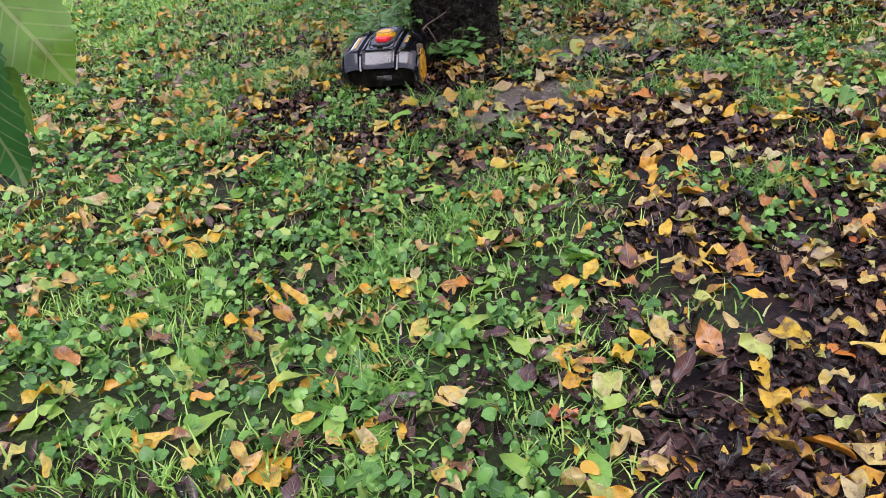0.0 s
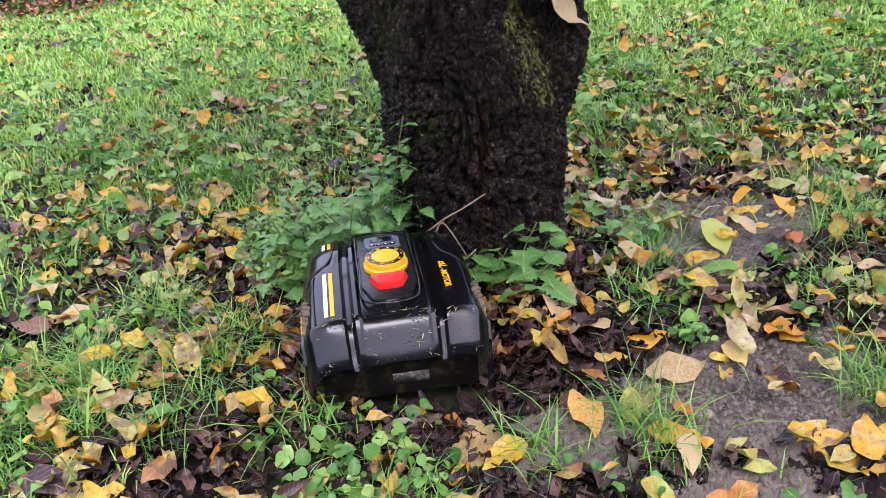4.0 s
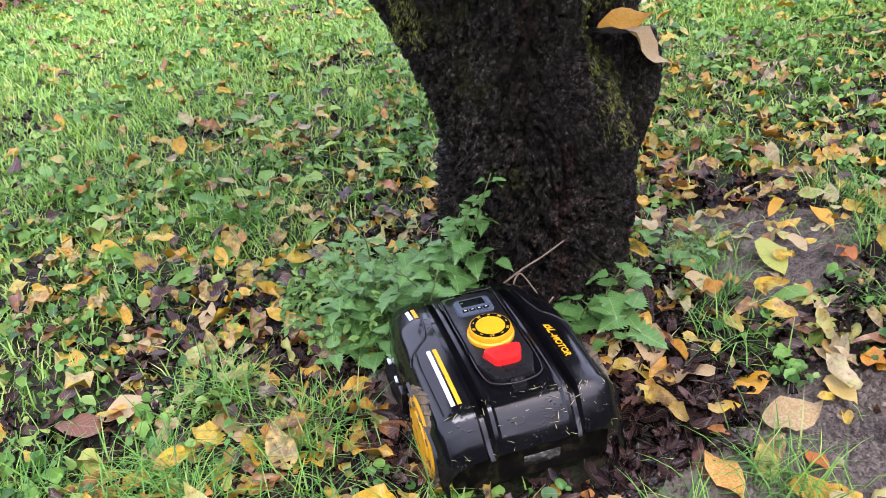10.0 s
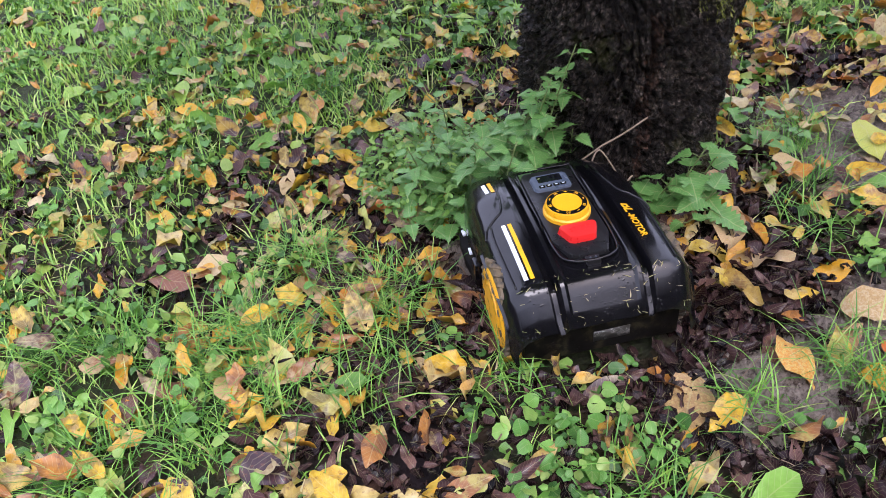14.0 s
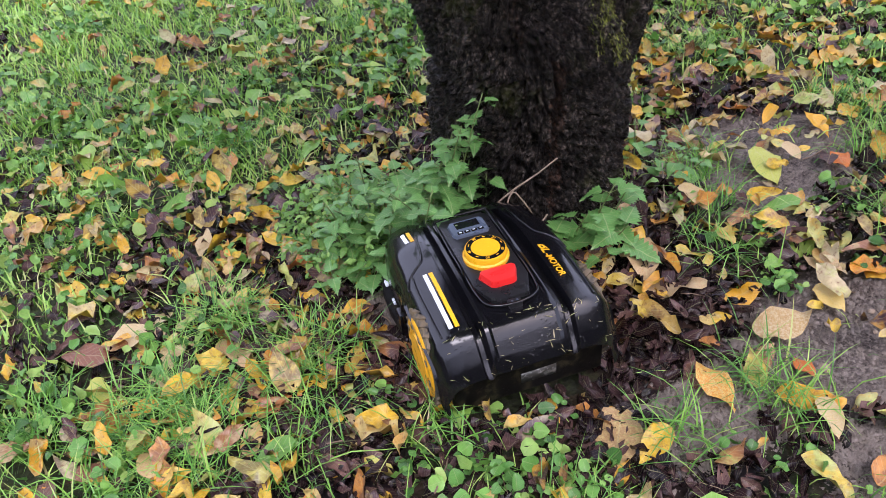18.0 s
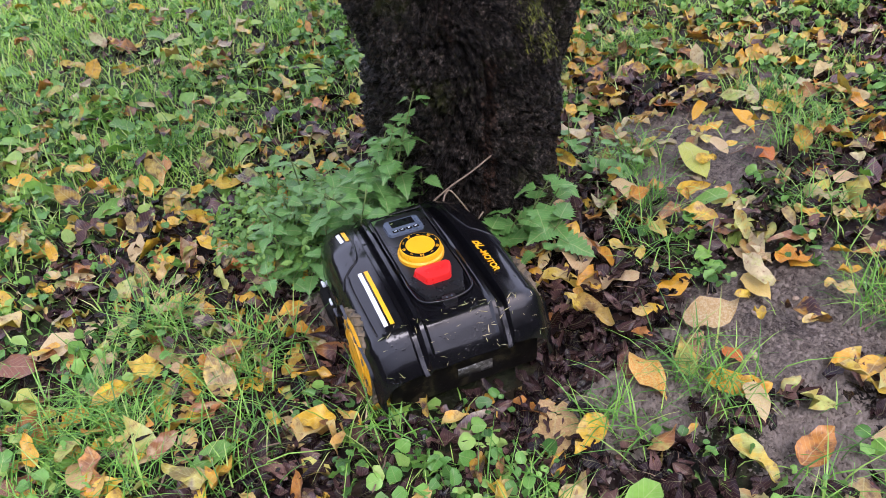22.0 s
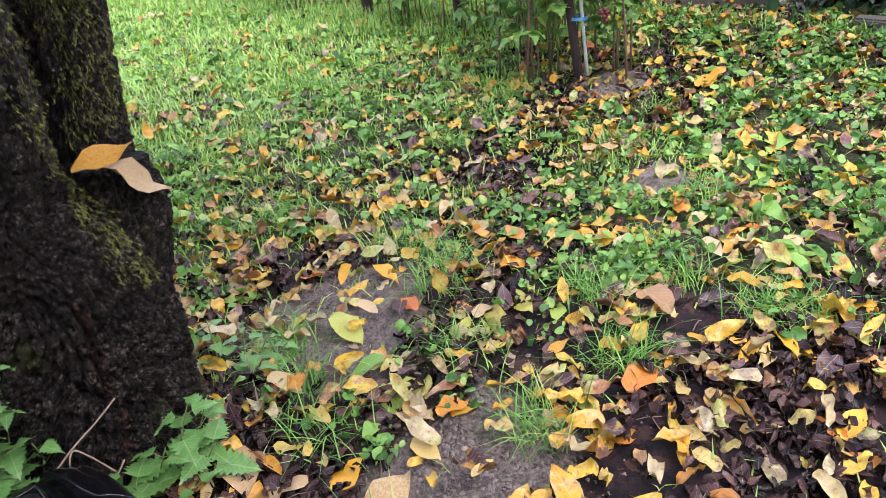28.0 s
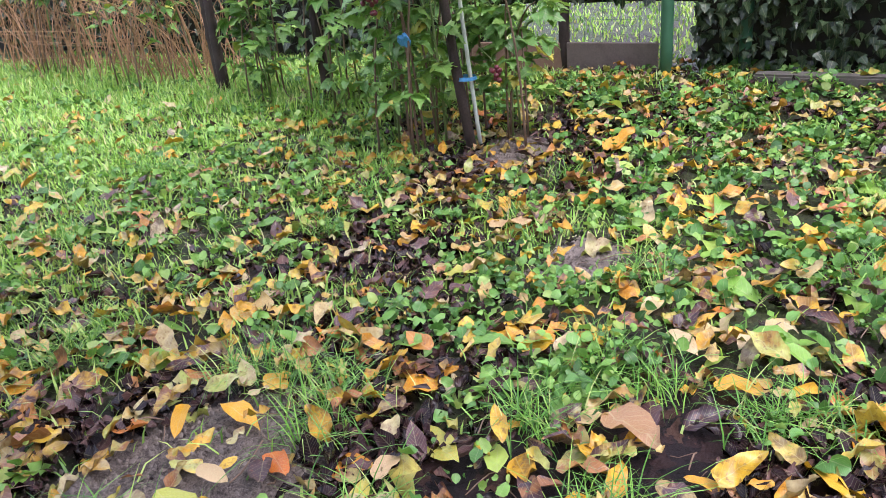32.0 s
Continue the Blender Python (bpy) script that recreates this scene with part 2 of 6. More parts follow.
l_.new(mix(n_, l_, 0.35, csep.outputs[0], noise_tex(n_, l_, 9, 5, 0.6).outputs[0]), patch.inputs[0])
thatch = ramp(n_, [(0.3, (0.008, 0.009, 0.005)), (0.55, (0.032, 0.048, 0.012)), (0.72, (0.12, 0.17, 0.045))])
l_.new(fine.outputs[0], thatch.inputs[0])
soil_col = mix(n_, l_, patch.outputs[0], earth.outputs[0], matted.outputs[0])
l_.new(mix(n_, l_, csep.outputs[1], soil_col, thatch.outputs[0]), b_.inputs["Base Color"])
relief = mix(n_, l_, patch.outputs[0], mix(n_, l_, 0.4, fine.outputs[0], grit.outputs[0]), mix(n_, l_, 0.5, cells.outputs["Distance"], fine.outputs[0]))
bump(n_, l_, b_, relief, 1.0, 0.02)
M_CRUMB = speckled("soil_crumb", (0.07, 0.055, 0.045), (0.28, 0.235, 0.20), 60, 0.65, 0.6, 0.002, spec=0.4)
M_TWIG = speckled("twig", (0.10, 0.06, 0.04), (0.24, 0.16, 0.10), 30, 0.7)
M_STEM = speckled("green_stem", (0.10, 0.16, 0.04), (0.17, 0.22, 0.07), 30, 0.6)
M_DRYCANE = speckled("dry_cane", (0.22, 0.11, 0.05), (0.45, 0.27, 0.14), 20, 0.7)
M_POST = speckled("weathered_post", (0.014, 0.009, 0.007), (0.06, 0.04, 0.03), 14, 0.8, 0.8, 0.004)
# ---- shape helpers ----
RNG = np.random.default_rng(7)


def to_mesh(name, verts, faces, material, uv=None, smooth=True):
    """A mesh from arrays; faces is one (n, k) array, uv one pair a vertex."""
    verts, faces = np.asarray(verts, np.float32).reshape(-1, 3), np.asarray(faces, np.int32)
    me = bpy.data.meshes.new(name)
    me.vertices.add(len(verts))
    me.vertices.foreach_set("co", verts.ravel())
    me.loops.add(faces.size)
    me.loops.foreach_set("vertex_index", faces.ravel())
    me.polygons.add(len(faces))
    me.polygons.foreach_set("loop_start", np.arange(0, faces.size, faces.shape[1], dtype=np.int32))
    if uv is not None:
        layer = me.uv_layers.new(name="UVMap")
        layer.data.foreach_set("uv", np.asarray(uv, np.float32).reshape(-1, 2)[faces.ravel()].ravel())
    me.update(calc_edges=True)
    me.polygons.foreach_set("use_smooth", np.full(len(faces), smooth))
    me.materials.append(material)
    me.validate()
    return me


def smoothstep(a, b, x):
    t = np.clip((x - a) / (b - a), 0, 1)
    return t * t * (3 - 2 * t)


GRID = np.random.default_rng(3).random((64, 64))


def vnoise(x, y):
    """Smooth random value in 0 to 1, repeating every 64."""
    x, y = np.asarray(x, float), np.asarray(y, float)
    i, j = np.floor(x).astype(int), np.floor(y).astype(int)
    u, v = x - i, y - j
    u, v = u * u * (3 - 2 * u), v * v * (3 - 2 * v)
    g = lambda a, c: GRID[a % 64, c % 64]  # noqa: E731
    return (g(i, j) * (1 - u) + g(i + 1, j) * u) * (1 - v) + (g(i, j + 1) * (1 - u) + g(i + 1, j + 1) * u) * v


def fbm(x, y, octaves=4):
    s, a, t = 0.0, 0.5, 0.0
    for k in range(octaves):
        s, t = s + a * vnoise(x * 2 ** k + 7.3 * k, y * 2 ** k + 3.1 * k), t + a
        a *= 0.5
    return s / t


BARE = ((0.58, 3.87, 0.33, 0.28), (0.30, 3.22, 0.30, 0.20), (-0.42, 3.80, 0.16, 0.14), (-0.12, 3.24, 0.15, 0.09), (2.68, 3.95, 0.24, 0.2), (1.78, 3.42, 0.16, 0.1), (0.1, 3.0, 0.14, 0.1))


def bare(x, y):
    b = 0.0
    for cx, cy, rx, ry in BARE:
        d = np.hypot((x - cx) / rx, (y - cy) / ry) + 0.9 * (fbm(x * 5 + 9, y * 5) - 0.5)
        b = np.maximum(b, 1 - smoothstep(0.7, 1.25, d))
    return b


def height(x, y):
    """The ground: gentle unevenness, a low rise of soil at the trunk and at the first post."""
    h = 0.05 * (fbm(x * 0.9, y * 0.9 + 5) - 0.5) + 0.022 * (fbm(x * 6, y * 6, 3) - 0.5)
    h = h + 0.035 * np.exp(-((x - 2.68) ** 2 + (y - 3.98) ** 2) / 0.05) + 0.02 * np.exp(-(x ** 2 + (y - 4) ** 2) / 0.16)
    h = h + 0.03 * bare(x, y) * (fbm(x * 17 + 3, y * 17, 4) - 0.5)
    return h + 0.07 * smoothstep(2.9, 3.8, x) * smoothstep(7.0, 5.0, y)


def green(x, y):
    """How far the lawn and its weeds cover the ground, 0 to 1."""
    n = fbm(x * 1.1 + 20, y * 1.1, 4) - 0.5
    west = smoothstep(0.62, 1.15, -x + 0.9 * n - 0.12 * smoothstep(3.3, 3.9, y)) * (0.9 - 0.4 * np.exp(-((x + 0.9) ** 2 + (y - 3.95) ** 2) / 0.45))
    north = smoothstep(4.2, 4.8, y + 0.8 * n + 0.12 * x)
    south = smoothstep(0.42, 0.05, x + 0.7 * n - 0.10 * (y - 1.2)) * smoothstep(2.85, 2.3, y + 0.5 * n)
    east = smoothstep(0.9, 1.4, x + 0.7 * n) * smoothstep(4.0, 3.3, y + 0.8 * n) * 0.78
    g = np.maximum(np.maximum(west, north), np.maximum(south, east))
    g = g * (0.36 + 1.2 * fbm(x * 3.2 + 4, y * 3.2 + 40, 3))
    return np.clip(np.maximum(g, 0.55 * smoothstep(0.44, 0.62, fbm(x * 2.4, y * 2.4 + 11))), 0, 1) * (1 - bare(x, y))


def grassy(x, y):
    """Grass rules the north and west, ground ivy the south and east."""
    return 0.13 + 0.87 * np.maximum(smoothstep(3.3, 4.4, y + 0.8 * (fbm(x * 1.3, y * 1.3 + 70, 3) - 0.5)), smoothstep(0.55, 0.62, fbm(x * 2 + 80, y * 2, 3)))


def outline(kind):
    """Stations along a leaf and the half width at each, as parts of its length."""
    if kind == "cherry":
        v = np.array([0.0, 0.05, 0.15, 0.30, 0.46, 0.62, 0.77, 0.88, 0.95, 1.0])
        w = np.array([0.012, 0.12, 0.205, 0.25, 0.255, 0.225, 0.155, 0.085, 0.032, 0.003])
    elif kind == "toothed":
        v = np.linspace(0, 1, 31)
        w = np.interp(v, *outline("cherry"))
        w[1:-1:2] *= 1.05
        w[2:-1:2] *= 0.95
    elif kind == "litter":
        v = np.array([0.0, 0.1, 0.32, 0.6, 0.85, 1.0])
        w = np.array([0.012, 0.14, 0.255, 0.235, 0.1, 0.003])
    elif kind == "kidney":
        v = np.array([-0.10, 0.10, 0.45, 0.80, 1.0])
        w = np.array([0.26, 0.50, 0.55, 0.37, 0.07])
    elif kind == "round":
        v = np.array([0.0, 0.35, 0.72, 1.0])
        w = np.array([0.30, 0.56, 0.42, 0.12])
    elif kind == "long":
        v = np.array([0.0, 0.15, 0.4, 0.65, 0.87, 1.0])
        w = np.array([0.012, 0.03, 0.075, 0.11, 0.08, 0.004])
    elif kind == "ivy":
        v = np.array([0.0, 0.03, 0.16, 0.34, 0.46, 0.66, 1.0])
        w = np.array([0.05, 0.30, 0.50, 0.26, 0.34, 0.20, 0.003])
    else:
        v = np.linspace(0, 1, 17)
        w = 0.335 * np.sin(np.pi * np.clip(v * 0.9 + 0.1, 0, 1) ** 0.60) ** 0.85 * (1 - v) ** 0.30
        w[0], w[-1] = 0.02, 0.003
        w[1:-1:2] *= 1.24
        w[2:-1:2] *= 0.80
    return v, w


def leaves(kind, pos, yaw, pitch, roll, size, wide=1.0, fold=0.2, bend=0.0, wave=0.0, rng=RNG):
    """Many leaves as arrays: base places, turns in radians, lengths; fold lifts the sides, bend droops the tip."""
    n = len(pos)
    full = lambda a: np.broadcast_to(np.asarray(a, float), (n,))[:, None]  # noqa: E731
    v, w = outline(kind)
    k = len(v)
    u = np.concatenate([-w, 0 * w, w])
    vv = np.concatenate([v, v, v])
    wide, fold, bend, wave, size = full(wide), full(fold), full(bend), full(wave), full(size)
    x = u * wide * np.cos(fold)
    z = np.abs(u) * wide * np.sin(fold)
    ph = rng.random((n, 1)) * 6.28
    z = z + wave * 0.06 * np.sin(vv * 9 + ph + np.sign(u) * 1.3) * (np.abs(u) > 0.02) + wave * 0.03 * np.sin(vv * 17 + 2 * ph + u * 9)
    b = np.where(np.abs(bend) < 1e-3, 1e-3, bend)
    y, drop = np.sin(b * vv) / b, -(1 - np.cos(b * vv)) / b
    z, y = z * np.cos(b * vv) + drop, y + z * np.sin(b * vv)
    p = np.stack([x * size, y * size, z * size], -1)
    cr, sr, cp, sp, cy, sy = np.cos(full(roll)), np.sin(full(roll)), np.cos(full(pitch)), np.sin(full(pitch)), np.cos(full(yaw)), np.sin(full(yaw))
    X, Z = p[..., 0] * cr + p[..., 2] * sr, -p[..., 0] * sr + p[..., 2] * cr
    Y, Z = p[..., 1] * cp - Z * sp, p[..., 1] * sp + Z * cp
    X, Y = X * cy - Y * sy, X * sy + Y * cy
    verts = np.stack([X, Y, Z], -1) + np.asarray(pos)[:, None, :]
    i = np.arange(k - 1)
    f = np.concatenate([np.stack([i, i + k, i + k + 1, i + 1], 1), np.stack([i + k, i + 2 * k, i + 2 * k + 1, i + k + 1], 1)])
    faces = (f[None] + (np.arange(n) * 3 * k)[:, None, None]).reshape(-1, 4)
    uv = np.stack([0.5 + 0.5 * u / max(w), vv], -1)
    return verts.reshape(-1, 3), faces, np.broadcast_to(uv, (n, 3 * k, 2)).reshape(-1, 2)


def blades(pos, yaw, tall, width, lean, stations=(0, 0.55, 1.0)):
    """Grass blades as arrays: a bent strip that ends in a point."""
    n = len(pos)
    t = np.array(stations)
    k = len(t)
    out = lean[:, None] * tall[:, None] * t ** 1.8
    z = tall[:, None] * t * np.sqrt(np.clip(1 - 0.55 * lean[:, None] ** 2 * t, 0.1, 1))
    dx, dy = np.cos(yaw)[:, None], np.sin(yaw)[:, None]
    cx, cy, cz = pos[:, 0:1] + dx * out, pos[:, 1:2] + dy * out, pos[:, 2:3] + z
    hw = 0.5 * width[:, None] * (1 - t ** 2.6)
    left = np.stack([cx - dy * hw, cy + dx * hw, cz], -1)
    right = np.stack([cx + dy * hw, cy - dx * hw, cz], -1)
    verts = np.concatenate([left, right[:, :-1]], 1)
    f = np.array([q for i in range(k - 1) for q in ([[i, k + i, i + 1], [k + i, k + i + 1, i + 1]] if i < k - 2 else [[i, k + i, i + 1]])])
    faces = (f[None] + (np.arange(n) * (2 * k - 1))[:, None, None]).reshape(-1, 3)
    uv = np.concatenate([np.stack([0 * t, t], 1), np.stack([0 * t[:-1] + 1, t[:-1]], 1)])
    return verts.reshape(-1, 3), faces, np.broadcast_to(uv, (n, 2 * k - 1, 2)).reshape(-1, 2)


def tube(points, radii, sides=10, cap=True):
    """Verts and quads of a round tube along points."""
    pts, rad = np.asarray(points, float), np.asarray(radii, float)
    d = np.gradient(pts, axis=0)
    d /= np.linalg.norm(d, axis=1)[:, None] + 1e-9
    ref = np.array([0.0, 1.0, 0.0]) if abs(d[:, 1]).mean() < 0.8 else np.array([1.0, 0, 0])
    a = np.cross(d, ref)
    a /= np.linalg.norm(a, axis=1)[:, None] + 1e-9
    b = np.cross(d, a)
    th = np.linspace(0, 2 * np.pi, sides, endpoint=False)
    v = pts[:, None] + rad[:, None, None] * (np.cos(th)[None, :, None] * a[:, None] + np.sin(th)[None, :, None] * b[:, None])
    i, j = np.meshgrid(np.arange(len(pts) - 1), np.arange(sides), indexing="ij")
    j2 = (j + 1) % sides
    f = np.stack([i * sides + j, i * sides + j2, (i + 1) * sides + j2, (i + 1) * sides + j], -1).reshape(-1, 4)
    v = v.reshape(-1, 3)
    if cap:
        n = len(v)
        v = np.vstack([v, pts[:1], pts[-1:]])
        k, k2 = np.arange(sides), (np.arange(sides) + 1) % sides
        e = (len(pts) - 1) * sides
        f = np.vstack([f, np.stack([k2, k, np.full(sides, n), np.full(sides, n)], 1), np.stack([e + k, e + k2, np.full(sides, n + 1), np.full(sides, n + 1)], 1)])
    return v, f


def merged(chunks):
    """Joins (verts, faces) or (verts, faces, uv) chunks into one."""
    vs, fs, us, o = [], [], [], 0
    for c in chunks:
        vs.append(c[0])
        fs.append(np.asarray(c[1]) + o)
        if len(c) > 2:
            us.append(c[2])
        o += len(c[0])
    return np.vstack(vs), np.vstack(fs), (np.vstack(us) if us else None)


def tube_mesh(name, tubes, material):
    """One mesh of several tubes; the caps' doubled corners become triangles."""
    v, f, _ = merged(tubes)
    me = bpy.data.meshes.new(name)
    me.from_pydata(v.tolist(), [], [q[:3] if q[2] == q[3] else q for q in f.tolist()])
    me.polygons.foreach_set("use_smooth", np.full(len(me.polygons), True))
    me.materials.append(material)
    me.update()
    return me


def child(name, data, parent, label=""):
    ob = new(name, data)
    ob.parent = parent
    if label:
        tagged(ob, label)
    return ob


def part(name, bm, material, parent, label="", smooth=True, bevel=0.0):
    """Links a bmesh as one mesh object under a thing or a part."""
    if bevel:
        bmesh.ops.bevel(bm, geom=[e for e in bm.edges if e.calc_face_angle(0) > 0.5], offset=bevel, segments=2, affect="EDGES", profile=0.6)
    me = bpy.data.meshes.new(name)
    bm.to_mesh(me)
    bm.free()
    me.polygons.foreach_set("use_smooth", np.full(len(me.polygons), smooth))
    me.materials.append(material)
    return child(name, me, parent, label)


def curve_points(points, steps):
    """A smooth line through a few points (Catmull-Rom)."""
    p = np.asarray(points, float)
    p = np.vstack([2 * p[0] - p[1], p, 2 * p[-1] - p[-2]])
    out = []
    for i in range(1, len(p) - 2):
        t = np.linspace(0, 1, steps, endpoint=(i == len(p) - 3))[:, None]
        a, b, c, d = p[i - 1], p[i], p[i + 1], p[i + 2]
        out.append(0.5 * (2 * b + (c - a) * t + (2 * a - 5 * b + 4 * c - d) * t ** 2 + (3 * b - a - 3 * c + d) * t ** 3))
    return np.vstack(out)
# ---- ground ----
gx = np.concatenate([np.linspace(-60, -6, 12), np.linspace(-5.5, -0.85, 75), np.linspace(-0.8, 1.2, 115), np.linspace(1.25, 6.5, 85), np.linspace(7.5, 60, 12)])
gy = np.concatenate([np.linspace(-60, -2, 12), np.linspace(-1.5, 2.75, 60), np.linspace(2.78, 4.3, 90), np.linspace(4.35, 11.5, 110), np.linspace(12.5, 80, 14)])
GX, GY = np.meshgrid(gx, gy, indexing="ij")
gv = np.stack([GX, GY, height(GX, GY)], -1).reshape(-1, 3)
ii, jj = np.meshgrid(np.arange(len(gx) - 1), np.arange(len(gy) - 1), indexing="ij")
q = ii * len(gy) + jj
gf = np.stack([q, q + len(gy), q + len(gy) + 1, q + 1], -1).reshape(-1, 4)
ground_me = to_mesh("ground", gv, gf, M_SOIL)
col = ground_me.attributes.new("cover", "FLOAT_COLOR", "POINT")
col.data.foreach_set("color", np.stack([bare(GX, GY), np.clip(1.3 * green(GX, GY) - 0.25, 0, 1), 0 * GX, 0 * GX + 1], -1).astype(np.float32).ravel())
ground = new("ground", ground_me)
tagged(ground, "damp grey-brown garden soil under lawn and leaves", "ground", kind="structure")

TREE_AT = np.array([-0.03, 4.0])
MOWER_AT, MOWER_TURN = np.array([-0.36, 3.66]), radians(-8)


def clear(x, y, margin=0.0):
    """False inside the trunk and under the mower."""
    c, s = math.cos(-MOWER_TURN), math.sin(-MOWER_TURN)
    u, v = (x - MOWER_AT[0]) * c - (y - MOWER_AT[1]) * s, (x - MOWER_AT[0]) * s + (y - MOWER_AT[1]) * c
    return (np.hypot(x - TREE_AT[0], y - TREE_AT[1]) > 0.2 + margin) & ~((np.abs(u) < 0.15 + margin) & (np.abs(v) < 0.24 + margin)) & (x < 4.15 + 0.15 * (y - 3.6))


def scatter(n, density, rng, box=(-5.2, 4.8, 0.4, 12.5), far=0.3):
    """Random places, thinned by density (0 to 1) and by distance from the walk's middle."""
    x, y = rng.uniform(box[0], box[1], n), rng.uniform(box[2], box[3], n)
    d = np.hypot(x + 0.3, (y - 3.0) * np.where(y > 3, 0.75, 1.0))
    # thin in the corners of the garden that lie far from the tree
    lean = np.where((x < -1.7 - 0.66 * (y - 1.0)) | ((y < 1.8) & (x > 1.3)) | (y < 0.8), 0.15, 1.0)
    keep = rng.random(n) < density(x, y) * np.clip(1.3 - d * 0.11, far, 1) * lean * clear(x, y)
    x, y = x[keep], y[keep]
    return np.stack([x, y, height(x, y)], 1), d[keep]


def stuff(name, arrays, material, label, category):
    v, f, uv = arrays
    return tagged(new(name, to_mesh(name, v, f, material, uv)), label, category, kind="stuff")


r1 = np.random.default_rng(11)
p, d = scatter(450000, lambda x, y: np.clip(grassy(x, y) * green(x, y) * np.maximum(0.5 + 0.9 * smoothstep(0.38, 0.62, fbm(x * 2.2 + 30, y * 2.2, 3)), smoothstep(4.8, 5.6, y)) + 0.02, 0, 1), r1)
n = len(p)
stuff("lawn_grass", blades(p, r1.uniform(0, 6.28, n), r1.uniform(0.018, 0.062, n) * (1 + 0.05 * d) * (0.7 + 0.7 * fbm(p[:, 0] * 3, p[:, 1] * 3)), r1.uniform(0.0018, 0.0044, n) * (1 + 0.38 * d), r1.uniform(0.4, 1.25, n)),
      M_GRASS, "bright green uneven lawn grass, wet, among fallen leaves", "grass")

r2 = np.random.default_rng(12)


def herb_density(x, y):
    return np.clip((1.3 - grassy(x, y)) * (1 - 0.6 * smoothstep(4.8, 5.8, y)) * green(x, y) * (0.85 + 1.1 * smoothstep(0.40, 0.6, fbm(x * 2.0 + 50, y * 2.0 + 8, 3))), 0, 1)


c, d = scatter(11500, herb_density, r2, far=0.2)
per = 22
n = len(c) * per
a_, q_ = r2.uniform(0, 6.28, n), np.sqrt(r2.random(n)) * np.repeat(r2.uniform(0.04, 0.11, len(c)), per)
px, py, d = np.repeat(c[:, 0], per) + q_ * np.cos(a_), np.repeat(c[:, 1], per) + q_ * np.sin(a_), np.repeat(d, per)
ok = clear(px, py)
px, py, d = px[ok], py[ok], d[ok]
n = len(px)
p = np.stack([px, py, height(px, py) + r2.uniform(0.003, 0.055, n)], 1)
stuff("ground_ivy", leaves("kidney", p, r2.uniform(0, 6.28, n), r2.normal(0.1, 0.6, n), r2.normal(0, 0.55, n), (0.009 + 0.021 * r2.random(n) ** 1.5) * (1 + 0.10 * d), r2.uniform(0.75, 1.15, n), r2.uniform(-0.2, 0.7, n), r2.uniform(-0.4, 1.1, n), 1.8, r2),
      M_HERB, "low green ground ivy with small round leaves", "ground cover")

r3 = np.random.default_rng(13)
p, d = scatter(17000, lambda x, y: green(x, y) ** 1.2 * (0.45 + 0.55 * smoothstep(0.45, 0.6, fbm(x * 1.6 + 12, y * 1.6 + 33, 2))), r3)
n = len(p)
p[:, 2] += 0.006
stuff("broad_weeds", leaves("long", p, r3.uniform(0, 6.28, n), r3.uniform(0.1, 0.7, n), r3.normal(0, 0.3, n), r3.uniform(0.05, 0.13, n), r3.uniform(1.5, 2.8, n), 0.3, r3.uniform(0.3, 1.0, n), 0.5, r3),
      M_BROAD, "light green dandelion and plantain leaves in the lawn", "weeds")

# ---- fallen leaves ----
r4 = np.random.default_rng(14)


def mush(x, y):
    """The trodden wet ground round the mower, where old leaves rot to a dark mat."""
    return np.exp(-((x + 0.22) / 0.50) ** 2 - ((y - 3.36) / 0.34) ** 2) * (0.7 + 0.6 * fbm(x * 4 + 2, y * 4 + 17, 2))


def litter_density(x, y):
    return np.clip((0.85 - 0.46 * green(x, y)) * (0.85 + 0.6 * np.exp(-((x + 0.2) ** 2 + (y - 3.9) ** 2) / 1.7)) * (1 - 0.6 * smoothstep(4.9, 6.0, y)) * (1 + 0.1 * smoothstep(0.8, 1.4, x) * smoothstep(4.3, 3.9, y)) * (0.2 + 1.25 * fbm(x * 2.6, y * 2.6 + 60, 3)) * (1 - 0.62 * bare(x, y)) * (1 - np.clip(0.75 * mush(x, y), 0, 0.8)), 0, 1)


def dark_density(x, y):
    return (1 - 0.45 * smoothstep(1.2, 2.2, x)) * np.clip(np.maximum(np.maximum(0.95 - 1.2 * green(x, y), 0.13 * smoothstep(6.0, 4.4, y)) * smoothstep(0.27, 0.5, fbm(x * 1.9 + 15, y * 1.9 + 3, 3)), 0.9 * mush(x, y)) * (1 - bare(x, y)), 0, 1)


def lying(kind, p, rng, small, large, lift=0.012, crumple=1.0):
    n = len(p)
    p = p + np.stack([np.zeros(n), np.zeros(n), rng.uniform(0.003, lift, n)], 1)
    return leaves(kind, p, rng.uniform(0, 6.28, n), rng.normal(0.0, 0.17, n) + 0.1, rng.normal(0, 0.3, n), rng.uniform(small, large, n), rng.uniform(0.7, 1.2, n), rng.normal(0.2, 0.3, n) * crumple, rng.normal(0.1, 0.55, n), rng.uniform(0.4, 1.9, n) * crumple, rng)


p, d = scatter(440000, dark_density, r4)
stuff("rotten_leaves", lying("litter", p, r4, 0.024, 0.07, 0.026, 2.1), M_DARKLITTER, "wet dark purple-brown rotting leaves on the soil", "leaf litter")
p, d = scatter(54000, litter_density, r4)
stuff("fallen_leaves", lying("cherry", p, r4, 0.042, 0.108, 0.045, 1.35), M_LITTER, "yellow, orange, tan and brown fallen cherry leaves", "leaf litter")

